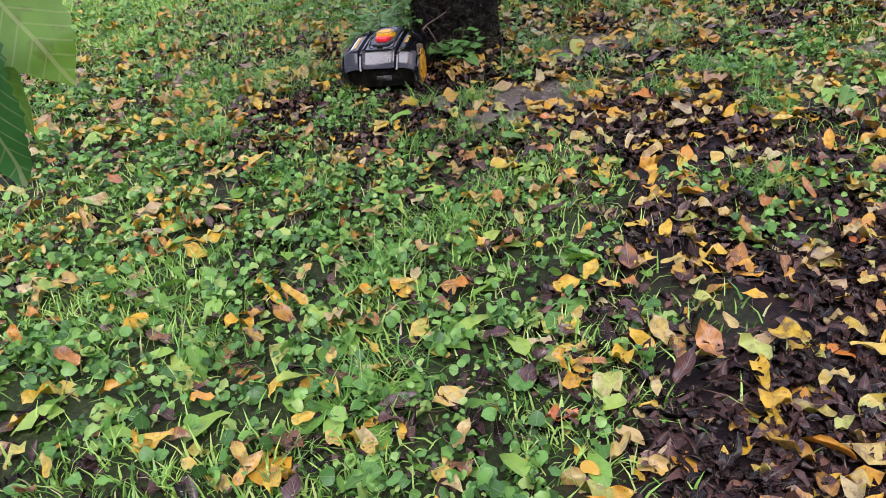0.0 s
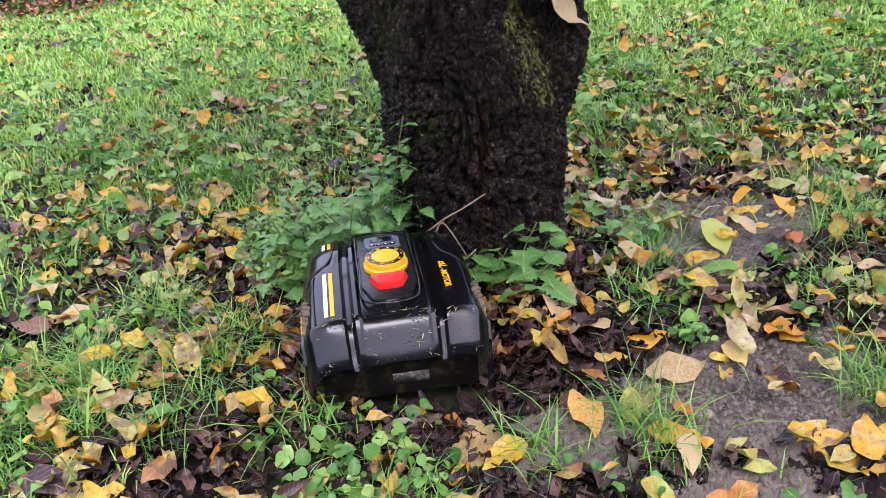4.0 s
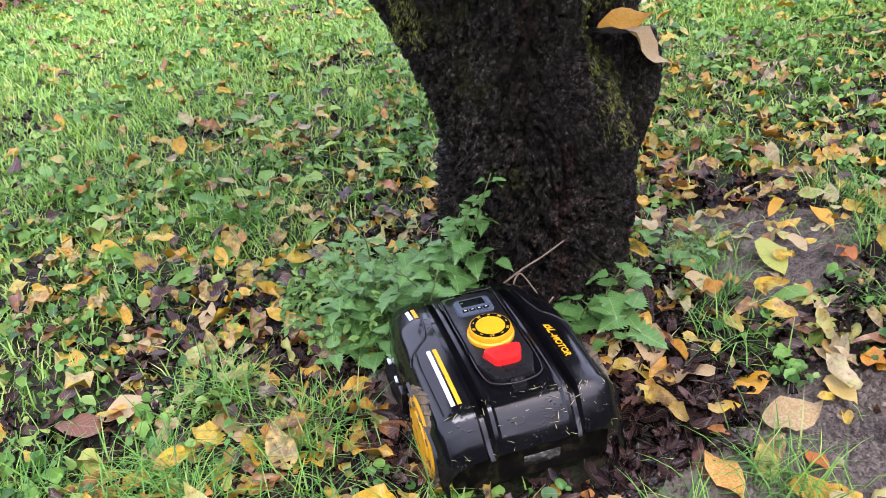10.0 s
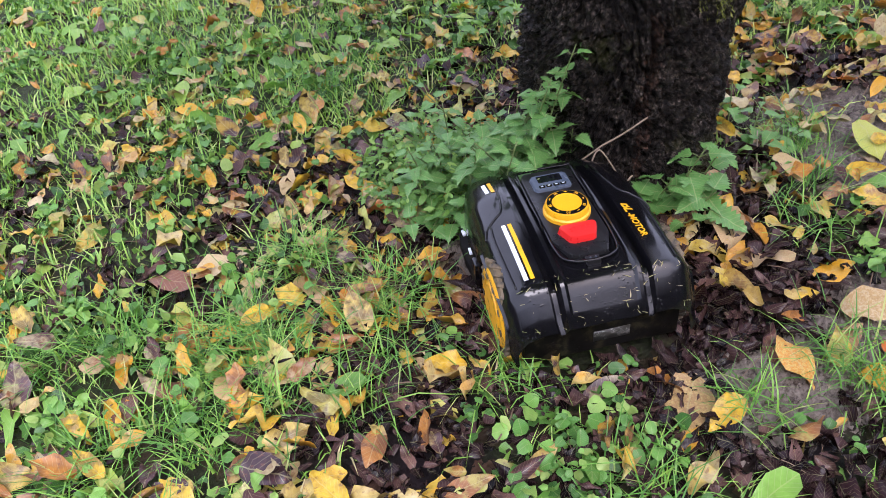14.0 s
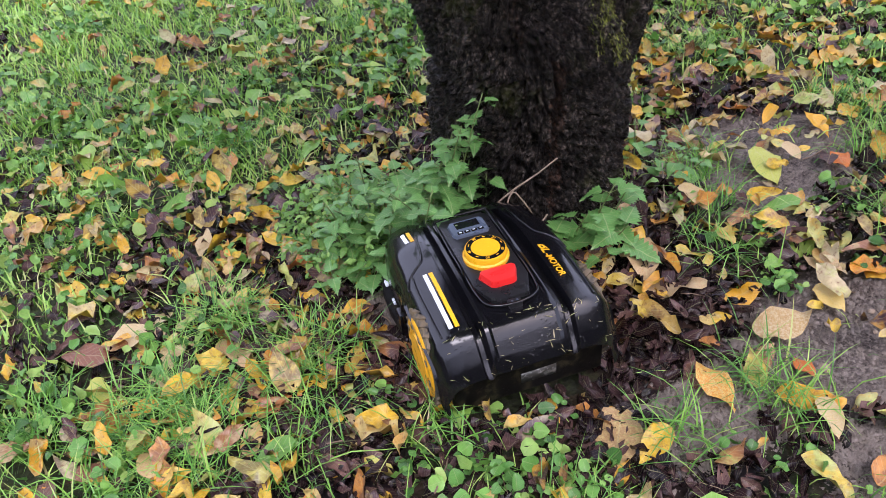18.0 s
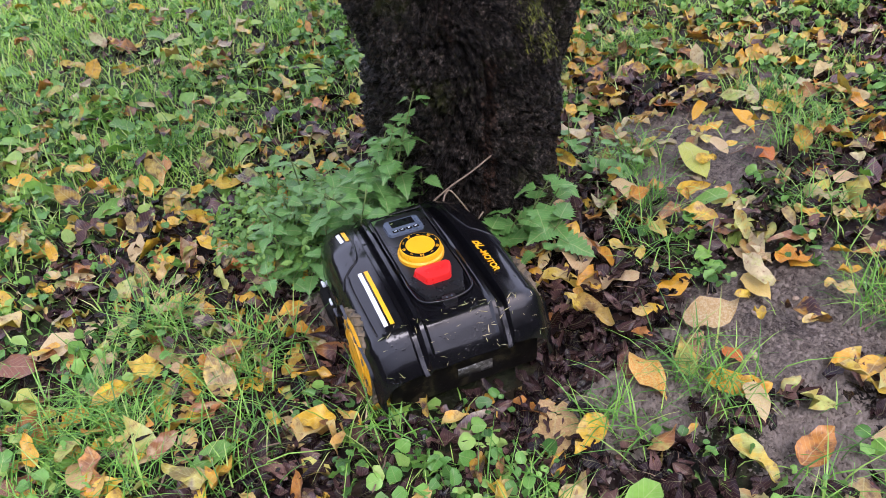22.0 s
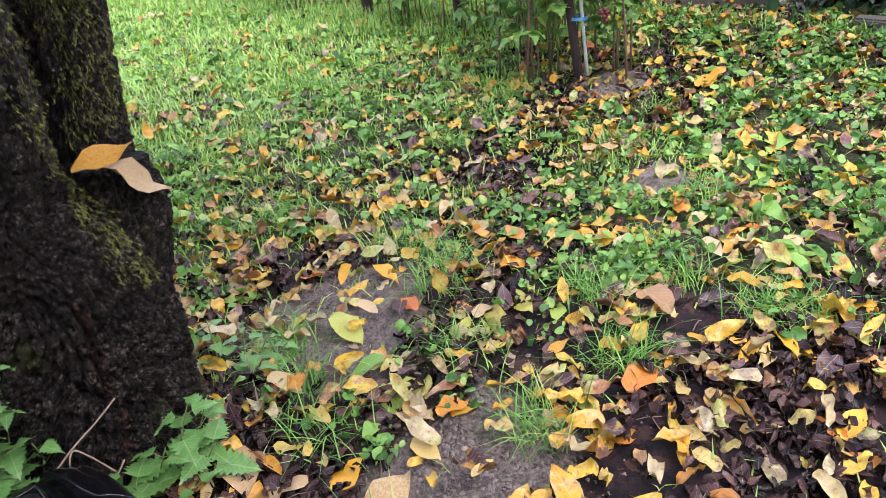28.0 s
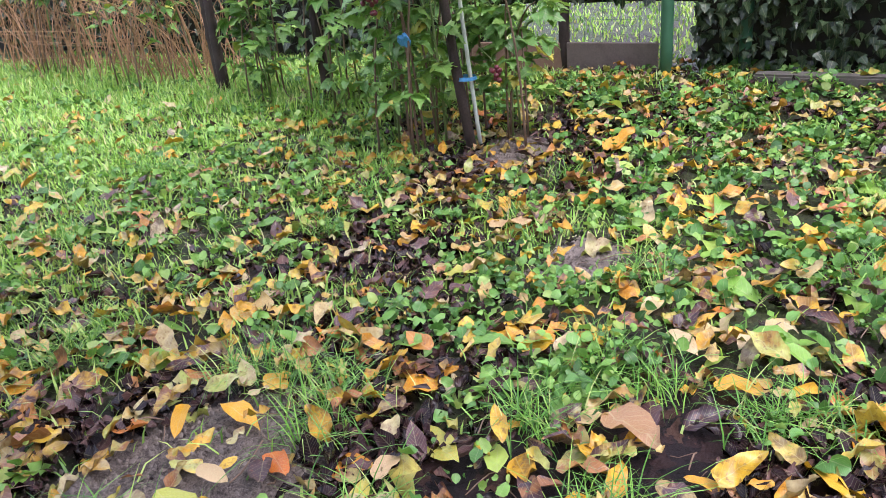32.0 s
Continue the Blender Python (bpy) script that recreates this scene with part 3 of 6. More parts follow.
# a heap of old reddish leaves at the far end of the lawn
k = 700
hx, hy = r4.normal(-1.95, 0.5, k), r4.normal(9.3, 0.3, k)
hz = height(hx, hy) + 0.14 * np.exp(-((hx + 1.95) / 0.6) ** 2 - ((hy - 9.3) / 0.4) ** 2)
stuff("leaf_heap", lying("litter", np.stack([hx, hy, hz], 1), r4, 0.06, 0.12, 0.05, 1.5), M_HEAP, "low heap of reddish-brown old leaves on the lawn", "leaf litter")

# tufts of longer grass, some where the wet ground is bare, and crumbs of soil
r5 = np.random.default_rng(15)
TUFTS = [(-0.79, 3.74), (-1.11, 3.79), (-0.99, 3.7), (0.2, 3.58), (-0.2, 3.22), (0, 3.17), (-0.56, 3.46), (-0.69, 3.76), (-0.45, 4.87), (0.08, 5.48), (0.83, 3.69), (0.34, 3.73), (1.11, 2.86), (0.96, 3.71), (0.98, 3.98), (0.87, 4.49), (0.78, 3.1), (0.07, 2.75), (0.15, 2.82), (-1.23, 3.37)]
tx, ty = [], []
for k in range(95):
    if k < len(TUFTS):
        cx, cy = TUFTS[k]
    elif k < 30:
        # the long grass west of the mower
        cx, cy = r5.uniform(-1.45, -0.72), r5.uniform(3.3, 4.05)
    else:
        cx, cy = r5.uniform(-2.2, 2.6), r5.uniform(1.2, 5.6)
    m = int(r5.integers(60, 150))
    tx.append(r5.normal(cx, 0.045, m))
    ty.append(r5.normal(cy, 0.045, m))
tx, ty = np.concatenate(tx), np.concatenate(ty)
ok = clear(tx, ty)
tx, ty = tx[ok], ty[ok]
k = len(tx)
stuff("grass_tufts", blades(np.stack([tx, ty, height(tx, ty)], 1), r5.uniform(0, 6.28, k), r5.uniform(0.05, 0.13, k), r5.uniform(0.0020, 0.0040, k), r5.uniform(0.6, 1.45, k), (0, 0.3, 0.55, 0.8, 1.0)), M_TUFT, "tufts of long fresh green grass among the leaves", "grass")
k = 52000
spot = np.array(BARE)[r5.integers(0, len(BARE), k)]
cx, cy = spot[:, 0] + 1.3 * spot[:, 2] * r5.uniform(-1, 1, k), spot[:, 1] + 1.3 * spot[:, 3] * r5.uniform(-1, 1, k)
ok = clear(cx, cy) & (r5.random(k) < 0.1 + bare(cx, cy))
cx, cy = cx[ok], cy[ok]
k = len(cx)
cp = np.stack([cx, cy, height(cx, cy)], 1)
tet = np.array([[1, 0, -0.3], [-0.5, 0.87, -0.3], [-0.5, -0.87, -0.3], [0, 0, 0.9]])
cv = cp[:, None] + (tet[None] + r5.normal(0, 0.25, (k, 4, 3))) * (0.0012 + 0.0075 * r5.random((k, 1, 1)) ** 2.2)
cf = (np.array([[0, 1, 3], [1, 2, 3], [2, 0, 3]])[None] + (np.arange(k) * 4)[:, None, None]).reshape(-1, 3)
tagged(new("soil_crumbs", to_mesh("soil_crumbs", cv.reshape(-1, 3), cf, M_CRUMB)), "crumbs of damp brown soil on the bare patches", "soil", kind="stuff")

# ---- the tree ----
M_BARK, n_, l_, b_ = mat("wet_black_bark", 0.34, 0.0, 0.22)
big, mid, fine = noise_tex(n_, l_, 6, 6, 0.6), noise_tex(n_, l_, 60, 8, 0.75, dist=0.3), noise_tex(n_, l_, 230, 5, 0.75)
grain = mix(n_, l_, 0.55, mid.outputs[0], fine.outputs[0])
knobs = n_.new("ShaderNodeTexVoronoi")
knobs.inputs["Scale"].default_value = 105
tk_ = n_.new("ShaderNodeTexCoord")
l_.new(mix(n_, l_, 0.02, tk_.outputs["Object"], mid.outputs["Color"]), knobs.inputs["Vector"])
r_ = ramp(n_, [(0.41, (0.009, 0.0072, 0.006)), (0.48, (0.038, 0.031, 0.026)), (0.54, (0.11, 0.09, 0.074)), (0.62, (0.30, 0.25, 0.205))])
l_.new(mix(n_, l_, 0.2, grain, big.outputs[0]), r_.inputs[0])
# long red-brown splits in the bark
tc_ = n_.new("ShaderNodeTexCoord")
st = n_.new("ShaderNodeMapping")
st.inputs["Scale"].default_value = (9, 9, 1.3)
l_.new(tc_.outputs["Object"], st.inputs["Vector"])
sp_ = n_.new("ShaderNodeTexNoise")
sp_.inputs["Scale"].default_value, sp_.inputs["Detail"].default_value = 1.0, 6
l_.new(st.outputs[0], sp_.inputs["Vector"])
split = ramp(n_, [(0.66, (0, 0, 0)), (0.71, (0.7, 0.7, 0.7))])
l_.new(sp_.outputs[0], split.inputs[0])
barkcol = mix(n_, l_, split.outputs[0], r_.outputs[0], (0.055, 0.032, 0.022))
# a bare reddish scar down the side that faces the walk
ob_ = n_.new("ShaderNodeSeparateXYZ")
l_.new(tc_.outputs["Object"], ob_.inputs[0])
wob_ = noise_tex(n_, l_, 9, 4, 0.6)


def calc(kind, *vals):
    k = n_.new("ShaderNodeMath")
    k.operation = kind
    for i, v in enumerate(vals):
        if isinstance(v, (int, float)):
            k.inputs[i].default_value = v
        else:
            l_.new(v, k.inputs[i])
    return k.outputs[0]


off_ = calc("ABSOLUTE", calc("ADD", calc("ADD", ob_.outputs[0], 0.102), calc("MULTIPLY", wob_.outputs[0], -0.11)))
ends_ = calc("ABSOLUTE", calc("SUBTRACT", ob_.outputs[2], 0.29))
scar_ = calc("MULTIPLY", calc("MULTIPLY", calc("LESS_THAN", off_, 0.013), calc("LESS_THAN", ends_, 0.2)), calc("LESS_THAN", ob_.outputs[1], -0.1))
barkcol = mix(n_, l_, calc("MULTIPLY", scar_, 0.75), barkcol, (0.10, 0.055, 0.038))
# knob tops are lightened and grimy joints darkened: crevice shade put into the colour
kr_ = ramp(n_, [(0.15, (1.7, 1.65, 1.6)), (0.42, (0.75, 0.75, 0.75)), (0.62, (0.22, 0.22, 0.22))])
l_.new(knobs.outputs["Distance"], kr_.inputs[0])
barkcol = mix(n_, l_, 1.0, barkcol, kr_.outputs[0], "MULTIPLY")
# pale lichen dots
vo_ = n_.new("ShaderNodeTexVoronoi")
vo_.inputs["Scale"].default_value = 16
l_.new(tc_.outputs["Object"], vo_.inputs["Vector"])
dots = ramp(n_, [(0.07, (0.8, 0.8, 0.8)), (0.12, (0, 0, 0))])
l_.new(vo_.outputs["Distance"], dots.inputs[0])
where = ramp(n_, [(0.55, (0, 0, 0)), (0.6, (1, 1, 1))])
l_.new(noise_tex(n_, l_, 5, 2).outputs[0], where.inputs[0])
barkcol = mix(n_, l_, mix(n_, l_, 1.0, dots.outputs[0], where.outputs[0], "MULTIPLY"), barkcol, (0.22, 0.22, 0.20))
mr = ramp(n_, [(0.55, (0, 0, 0)), (0.68, (0.75, 0.75, 0.75))])
l_.new(noise_tex(n_, l_, 4.5, 6, 0.7).outputs[0], mr.inputs[0])
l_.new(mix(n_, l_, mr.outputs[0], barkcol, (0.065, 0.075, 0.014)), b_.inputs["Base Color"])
bump(n_, l_, b_, mix(n_, l_, 0.6, mix(n_, l_, 0.25, grain, sp_.outputs[0]), knobs.outputs["Distance"]), 1.0, 0.024)

M_MOSS = leafy("moss", [(0.0, (0.08, 0.10, 0.014)), (0.6, (0.19, 0.22, 0.03)), (1.0, (0.36, 0.38, 0.07))], 0.7, 0.0, 0.2, tone=0.2)


def limb(points, radii, sides=72, steps=14, rough=0.02, seed=0, top=False, flare=0.0, butt=False):
    """A bark-covered stem: a smooth line with lumps, furrows and knobs in its round; butt pushes a root out to the south-east."""
    pts = curve_points(points, steps)
    rad = np.interp(np.linspace(0, 1, len(pts)), np.linspace(0, 1, len(radii)), radii)
    v, f = tube(pts, rad, sides, cap=False)
    v = v.reshape(len(pts), sides, 3)
    th = np.linspace(0, 2 * np.pi, sides, endpoint=False)
    s = np.r_[0, np.cumsum(np.linalg.norm(np.diff(pts, axis=0), axis=1))]
    S, TH = np.meshgrid(s, th, indexing="ij")
    cx, cy = np.cos(TH) * 1.6 + 20 + seed * 5, np.sin(TH) * 1.6 + 9
    lump = fbm(cx + S * 1.4, cy + S * 0.8, 3) - 0.5
    # plates and cracks run round without a seam: the noise repeats every 64
    u = TH / (2 * np.pi) * 64
    knob = smoothstep(0.40, 0.62, fbm(2 * u, S / 0.011 + 11 * seed, 3)) - 0.5
    grain_ = vnoise(4 * u, S / 0.0055 + 7 * seed) - 0.5
    crack = np.abs(fbm(u + 31, S / 0.05 + 5 * seed, 3) - 0.5) * 2
    furrow = np.abs(fbm(u * 0.5 + 9 + 0.6 * fbm(u, S / 0.06, 2), S / 0.22 + 3 * seed, 3) - 0.5) * 2
    relief = 0.40 * knob + 0.16 * grain_ - 0.45 * (1 - smoothstep(0.0, 0.2, crack)) - 0.75 * (1 - smoothstep(0.0, 0.13, furrow))
    k = 1 + 0.3 * lump + rough * relief / rad[:, None]
    if butt:
        k = k + 0.26 * np.exp(-((TH - 2.43) / 0.55) ** 2) * np.exp(-np.maximum(S - 0.06, 0) / 0.16)
    if flare:
        k = k + flare * np.exp(-S / 0.10) * (0.55 + 0.45 * np.sin(TH * 5 + 1.0))
    v = pts[:, None] + (v - pts[:, None]) * k[..., None]
    v = v.reshape(-1, 3)
    if top:
        e = len(v) - sides
        v = np.vstack([v, pts[-1:]])
        kk = np.arange(sides)
        f = np.vstack([f, np.stack([e + kk, e + (kk + 1) % sides, np.full(sides, len(v) - 1), np.full(sides, len(v) - 1)], 1)])
    return v, f


def cherry_tree():
    tree = tagged(new("cherry_tree"), "old cherry tree with wet black mossy bark", "tree")
    tree.location = (*TREE_AT, 0)
    o = np.array([*TREE_AT, 0])

    stems_ = []

    def add(name, stems, label=""):
        stems_.append((stems[0][0], {"trunk": 300, "stub": 140}.get(name, 140 if len(stems_) == 2 else 180)))
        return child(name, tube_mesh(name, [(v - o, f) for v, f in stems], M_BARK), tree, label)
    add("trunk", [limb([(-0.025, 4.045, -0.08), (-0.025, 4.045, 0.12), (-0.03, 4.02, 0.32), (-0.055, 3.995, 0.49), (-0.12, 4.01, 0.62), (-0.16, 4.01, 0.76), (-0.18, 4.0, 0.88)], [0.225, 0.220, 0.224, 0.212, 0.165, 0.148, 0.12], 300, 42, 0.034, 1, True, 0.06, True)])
    add("limb", [limb([(-0.09, 4.0, 0.45), (-0.165, 4.03, 0.68), (-0.305, 4.10, 0.92), (-0.60, 4.24, 1.28), (-1.05, 4.42, 1.75), (-1.5, 4.5, 2.4)], [0.155, 0.158, 0.138, 0.118, 0.10, 0.06], 180, 44, 0.030, 2)])
    add("limb", [limb([(-0.13, 3.99, 0.55), (-0.12, 3.95, 0.85), (-0.10, 3.88, 1.3), (0.0, 3.6, 1.9), (0.1, 2.8, 2.5), (0.1, 1.6, 2.75), (-0.1, 0.3, 2.6)], [0.15, 0.16, 0.14, 0.10, 0.07, 0.04, 0.015], 140, 26, 0.027, 3)])
    add("limb", [limb([(0.04, 4.04, 0.30), (0.13, 4.09, 0.60), (0.19, 4.09, 0.9), (0.24, 4.08, 1.2), (0.4, 4.1, 1.8), (0.9, 4.3, 2.6)], [0.12, 0.125, 0.112, 0.11, 0.09, 0.05], 180, 30, 0.024, 4)], "mossy side limb rising behind the sawn stub")
    add("stub", [limb([(0.02, 3.95, 0.34), (0.08, 3.925, 0.45), (0.118, 3.91, 0.57), (0.125, 3.918, 0.67)], [0.095, 0.096, 0.088, 0.07], 140, 40, 0.024, 5, True)], "knobbly stub of a sawn-off branch")
    # moss grows in tongues on the side that faces south-west
    rm = np.random.default_rng(9)
    d = np.array([0.4, 0.916, 0.0])
    across = np.array([0.916, -0.4])
    for on, line, wide, cnt, lab in (((0, 2), [(0.045, 3.785, 0.46), (0.02, 3.79, 0.57), (0.0, 3.80, 0.66), (-0.03, 3.82, 0.82), (-0.02, 3.81, 1.05)], 0.030, 3400, "hanging yellow-green moss"),
                                     ((3,), [(0.16, 3.95, 0.70), (0.17, 3.95, 0.85), (0.19, 3.95, 1.1)], 0.075, 2600, "green moss cushion"),
                                     ((0, 1), [(-0.355, 3.954, 0.70), (-0.37, 3.96, 0.85), (-0.42, 3.97, 0.98)], 0.030, 1800, "green moss on the limb"),
                                     ((1,), [(-0.36, 4.0, 0.98), (-0.62, 4.1, 1.3)], 0.06, 1200, "thin green moss on the limb")):
        line = np.array(line)
        places, ways = [], []
        for k in on:
            v, sides = stems_[k]
            ring = v[:len(v) // sides * sides].reshape(-1, sides, 3)
            out = ring - ring.mean(1, keepdims=True)
            q, out = ring.reshape(-1, 3), out.reshape(-1, 3)
            u = np.interp(q[:, 2], line[:, 2], line[:, :2] @ across)
            off = np.abs(q[:, :2] @ across - u) / wide + 1.6 * (fbm(q[:, 0] * 30 + q[:, 1] * 9, q[:, 2] * 22, 3) - 0.5)
            ok = (out @ d < 0) & (q[:, 2] > line[0, 2]) & (q[:, 2] < line[-1, 2]) & (off < 1)
            places.append(q[ok])
            ways.append(np.arctan2(out[ok, 1], out[ok, 0]))
        q, th = np.concatenate(places), np.concatenate(ways)
        pick = rm.integers(0, len(q), cnt)
        p, th = q[pick] + rm.normal(0, 0.0025, (cnt, 3)) - o, th[pick]
        v, f, uv = leaves("long", p, th - np.pi / 2, rm.uniform(-1.4, -0.3, cnt), rm.normal(0, 0.5, cnt), rm.uniform(0.005, 0.013, cnt), 0.8, 0.2, 0.5, 0.5, rm)
        ms = child("moss", to_mesh("moss", v, f, M_MOSS, uv), tree, lab)
        ms["kind"] = "stuff"
    return tree


tree = cherry_tree()


# ---- fence, hedges and posts ----
def post(name, x, y, tall, r, label, lean=(0, 0), material=None, sides=12, category="post"):
    z = float(height(np.array(x), np.array(y)))
    k = np.linspace(0, 1, 9)
    pts = [(x + lean[0] * t + 0.012 * math.sin(5 * t + x), y + lean[1] * t, z - 0.05 + (tall + 0.05) * t) for t in k]
    ob = new(name, tube_mesh(name, [tube(pts, [r * (1 - 0.12 * t + 0.06 * math.sin(9 * t)) for t in k], sides)], material or M_POST))
    return tagged(ob, label, category)


post("wooden_post", 2.67, 4.12, 1.2, 0.021, "dark weathered wooden post in the raspberry bush", (-0.06, 0.11))
post("wooden_post", 3.47, 5.33, 1.15, 0.032, "dark weathered wooden post among raspberry canes", (-0.05, 0.02))
post("wooden_post", 3.66, 6.25, 1.5, 0.04, "brown weathered wooden post at the lawn edge", (-0.03, 0.0))


# ---- robot mower ----
def speck_paint(name, base, dirt, rough, amount=0.55, metal=0.0, scale=40, spec=0.42):
    """Paint or plastic with dried mud in patches and a beaded wet surface."""
    m, n, l, b = mat(name, rough, metal, spec)
    r = ramp(n, [(amount, (0, 0, 0)), (amount + 0.1, (0.9, 0.9, 0.9))])
    l.new(noise_tex(n, l, scale, 7, 0.7).outputs[0], r.inputs[0])
    l.new(mix(n, l, r.outputs[0], base, dirt), b.inputs["Base Color"])
    rr = ramp(n, [(0.3, (rough * 0.6,) * 3), (0.75, (min(1, rough * 1.9),) * 3)])
    l.new(noise_tex(n, l, 13, 5, 0.6).outputs[0], rr.inputs[0])
    l.new(rr.outputs[0], b.inputs["Roughness"])
    vo = n.new("ShaderNodeTexVoronoi")
    vo.inputs["Scale"].default_value = 150
    tc = n.new("ShaderNodeTexCoord")
    l.new(tc.outputs["Object"], vo.inputs["Vector"])
    drop = ramp(n, [(0.05, (1, 1, 1)), (0.30, (0, 0, 0))])
    l.new(vo.outputs["Distance"], drop.inputs[0])
    where = ramp(n, [(0.52, (0, 0, 0)), (0.62, (1, 1, 1))])
    l.new(noise_tex(n, l, 22, 4, 0.6).outputs[0], where.inputs[0])
    bump(n, l, b, mix(n, l, 1.0, drop.outputs[0], where.outputs[0], "MULTIPLY"), 0.6, 0.0012)
    return m


M_SHELL = speck_paint("wet_black_shell", (0.004, 0.004, 0.005), (0.022, 0.02, 0.018), 0.13, 0.68, spec=0.5)
M_UNDER = speck_paint("muddy_black_plastic", (0.004, 0.0035, 0.003), (0.022, 0.019, 0.010), 0.55, 0.5, 0.0, 30, 0.1)
M_PANEL = speck_paint("satin_black_panel", (0.010, 0.010, 0.011), (0.03, 0.03, 0.03), 0.3, 0.72)
M_KNOB = speck_paint("yellow_plastic", (0.80, 0.40, 0.008), (0.45, 0.24, 0.05), 0.3, 0.74)
M_HUB = speck_paint("muddy_yellow_hub", (0.74, 0.37, 0.012), (0.13, 0.09, 0.035), 0.38, 0.53, 0.0, 34)
M_RED = speck_paint("red_plastic", (0.70, 0.022, 0.018), (0.3, 0.03, 0.02), 0.32, 0.75)
M_TYRE = speck_paint("muddy_tyre_rubber", (0.03, 0.028, 0.024), (0.14, 0.105, 0.06), 0.7, 0.42, 0.0, 26)
M_GREY = speck_paint("blue_grey_bezel", (0.075, 0.095, 0.13), (0.05, 0.05, 0.05), 0.3, 0.75)
M_WHITE = speck_paint("white_stripe", (0.72, 0.76, 0.80), (0.3, 0.3, 0.3), 0.3, 0.72)
M_PLATE = speck_paint("smeared_pale_plate", (0.20, 0.20, 0.185), (0.014, 0.012, 0.008), 0.4, 0.38, 0.0, 60)
M_SCREEN, _n, _l, _b = mat("dark_screen", 0.08)
_b.inputs["Base Color"].default_value = (0.006, 0.007, 0.009, 1)

HULL_Y = [-0.250, -0.247, -0.240, -0.207, -0.198, -0.15, -0.07, 0.0, 0.08, 0.15, 0.20, 0.232, 0.248, 0.256]
HULL_H = [0.132, 0.142, 0.152, 0.197, 0.204, 0.208, 0.212, 0.213, 0.210, 0.197, 0.176, 0.148, 0.118, 0.085]
HULL_W = [1.0, 1.02, 1.03, 1.05, 1.06, 1.06, 1.06, 1.06, 1.045, 1.0, 0.94, 0.86, 0.77, 0.66]
PROF_X = [0, 0.058, 0.064, 0.071, 0.078, 0.086, 0.092, 0.120, 0.146, 0.158, 0.166]
PROF_Z = [-0.004, -0.004, 0.002, 0.001, -0.019, -0.019, -0.003, -0.004, -0.013, -0.026, -0.046]


def hull_w(y):
    return float(np.interp(y, HULL_Y, HULL_W))


def hull_z(x, y):
    k = smoothstep(-0.262, -0.236, y) * (1 - smoothstep(0.13, 0.25, y))
    d = float(np.interp(abs(x) / hull_w(y), PROF_X, PROF_Z))
    flat = float(np.interp(abs(x) / hull_w(y), [0, 0.14, 0.166], [0, -0.006, -0.035]))
    return float(np.interp(y, HULL_Y, HULL_H)) + float(k) * d + (1 - float(k)) * flat


def box_bm(x0, x1, y0, y1, z0, z1):
    bm = bmesh.new()
    bmesh.ops.create_cube(bm, size=1, matrix=Matrix.Translation(((x0 + x1) / 2, (y0 + y1) / 2, (z0 + z1) / 2)) @ Matrix.Diagonal((x1 - x0, y1 - y0, z1 - z0, 1)))
    return bm


def lathe_bm(profile, sides=40, axis="Z", at=(0, 0, 0)):
    """A turned shape: (radius, height) pairs round an axis."""
    bm = bmesh.new()
    rings = []
    for r, h in profile:
        ring = []
        for k in range(sides):
            a = 2 * math.pi * k / sides
            c, s = r * math.cos(a), r * math.sin(a)
            co = (c, s, h) if axis == "Z" else (h, c, s)
            ring.append(bm.verts.new((co[0] + at[0], co[1] + at[1], co[2] + at[2])))
        rings.append(ring)
    for a, b in zip(rings, rings[1:]):
        for k in range(sides):
            bm.faces.new((a[k], a[(k + 1) % sides], b[(k + 1) % sides], b[k]))
    bm.faces.new(rings[0][::-1])
    bm.faces.new(rings[-1])
    bmesh.ops.recalc_face_normals(bm, faces=bm.faces)
    return bm


def prism_bm(points, z0, z1, inset=0.0):
    """An upright prism on a plan outline, its top drawn in by inset."""
    bm = bmesh.new()
    cx, cy = sum(p[0] for p in points) / len(points), sum(p[1] for p in points) / len(points)
    low = [bm.verts.new((x, y, z0)) for x, y in points]
    top = [bm.verts.new((x + (cx - x) * inset, y + (cy - y) * inset, z1)) for x, y in points]
    n = len(points)
    for k in range(n):
        bm.faces.new((low[k], low[(k + 1) % n], top[(k + 1) % n], top[k]))
    bm.faces.new(top)
    bm.faces.new(low[::-1])
    bmesh.ops.recalc_face_normals(bm, faces=bm.faces)
    return bm


def sharp(ob, angle=32):
    ob.data.set_sharp_from_angle(angle=radians(angle))
    return ob


def lettering(name, text, size, matrix, material, parent, label="", shear=0.0, heavy=0.0):
    cu = bpy.data.curves.new(name, "FONT")
    cu.body, cu.size, cu.extrude, cu.shear, cu.offset = text, size, 0.0004, shear, heavy
    cu.align_x, cu.align_y = "CENTER", "CENTER"
    tmp = new(name, cu)
    me = bpy.data.meshes.new_from_object(tmp.evaluated_get(bpy.context.evaluated_depsgraph_get()))
    bpy.data.objects.remove(tmp)
    bpy.data.curves.remove(cu)
    me.transform(matrix)
    me.materials.append(material)
    return child(name, me, parent, label)


def surface_strip(x0, x1, y0, y1, lift=0.0012, skew=0.0):
    """A thin strip laid on the shell between two x and two y."""
    ys = np.linspace(y0, y1, 12)
    v, f = [], []
    for k, y in enumerate(ys):
        for x in (x0, x1):
            xx = x + skew * (y - y0)
            v.append((xx, y, hull_z(xx, y) + lift))
        if k:
            a = 2 * k
            f.append((a - 2, a - 1, a + 1, a))
    bm = bmesh.new()
    vs = [bm.verts.new(p) for p in v]
    for q in f:
        bm.faces.new([vs[i] for i in q])
    bmesh.ops.recalc_face_normals(bm, faces=bm.faces)
    return bm


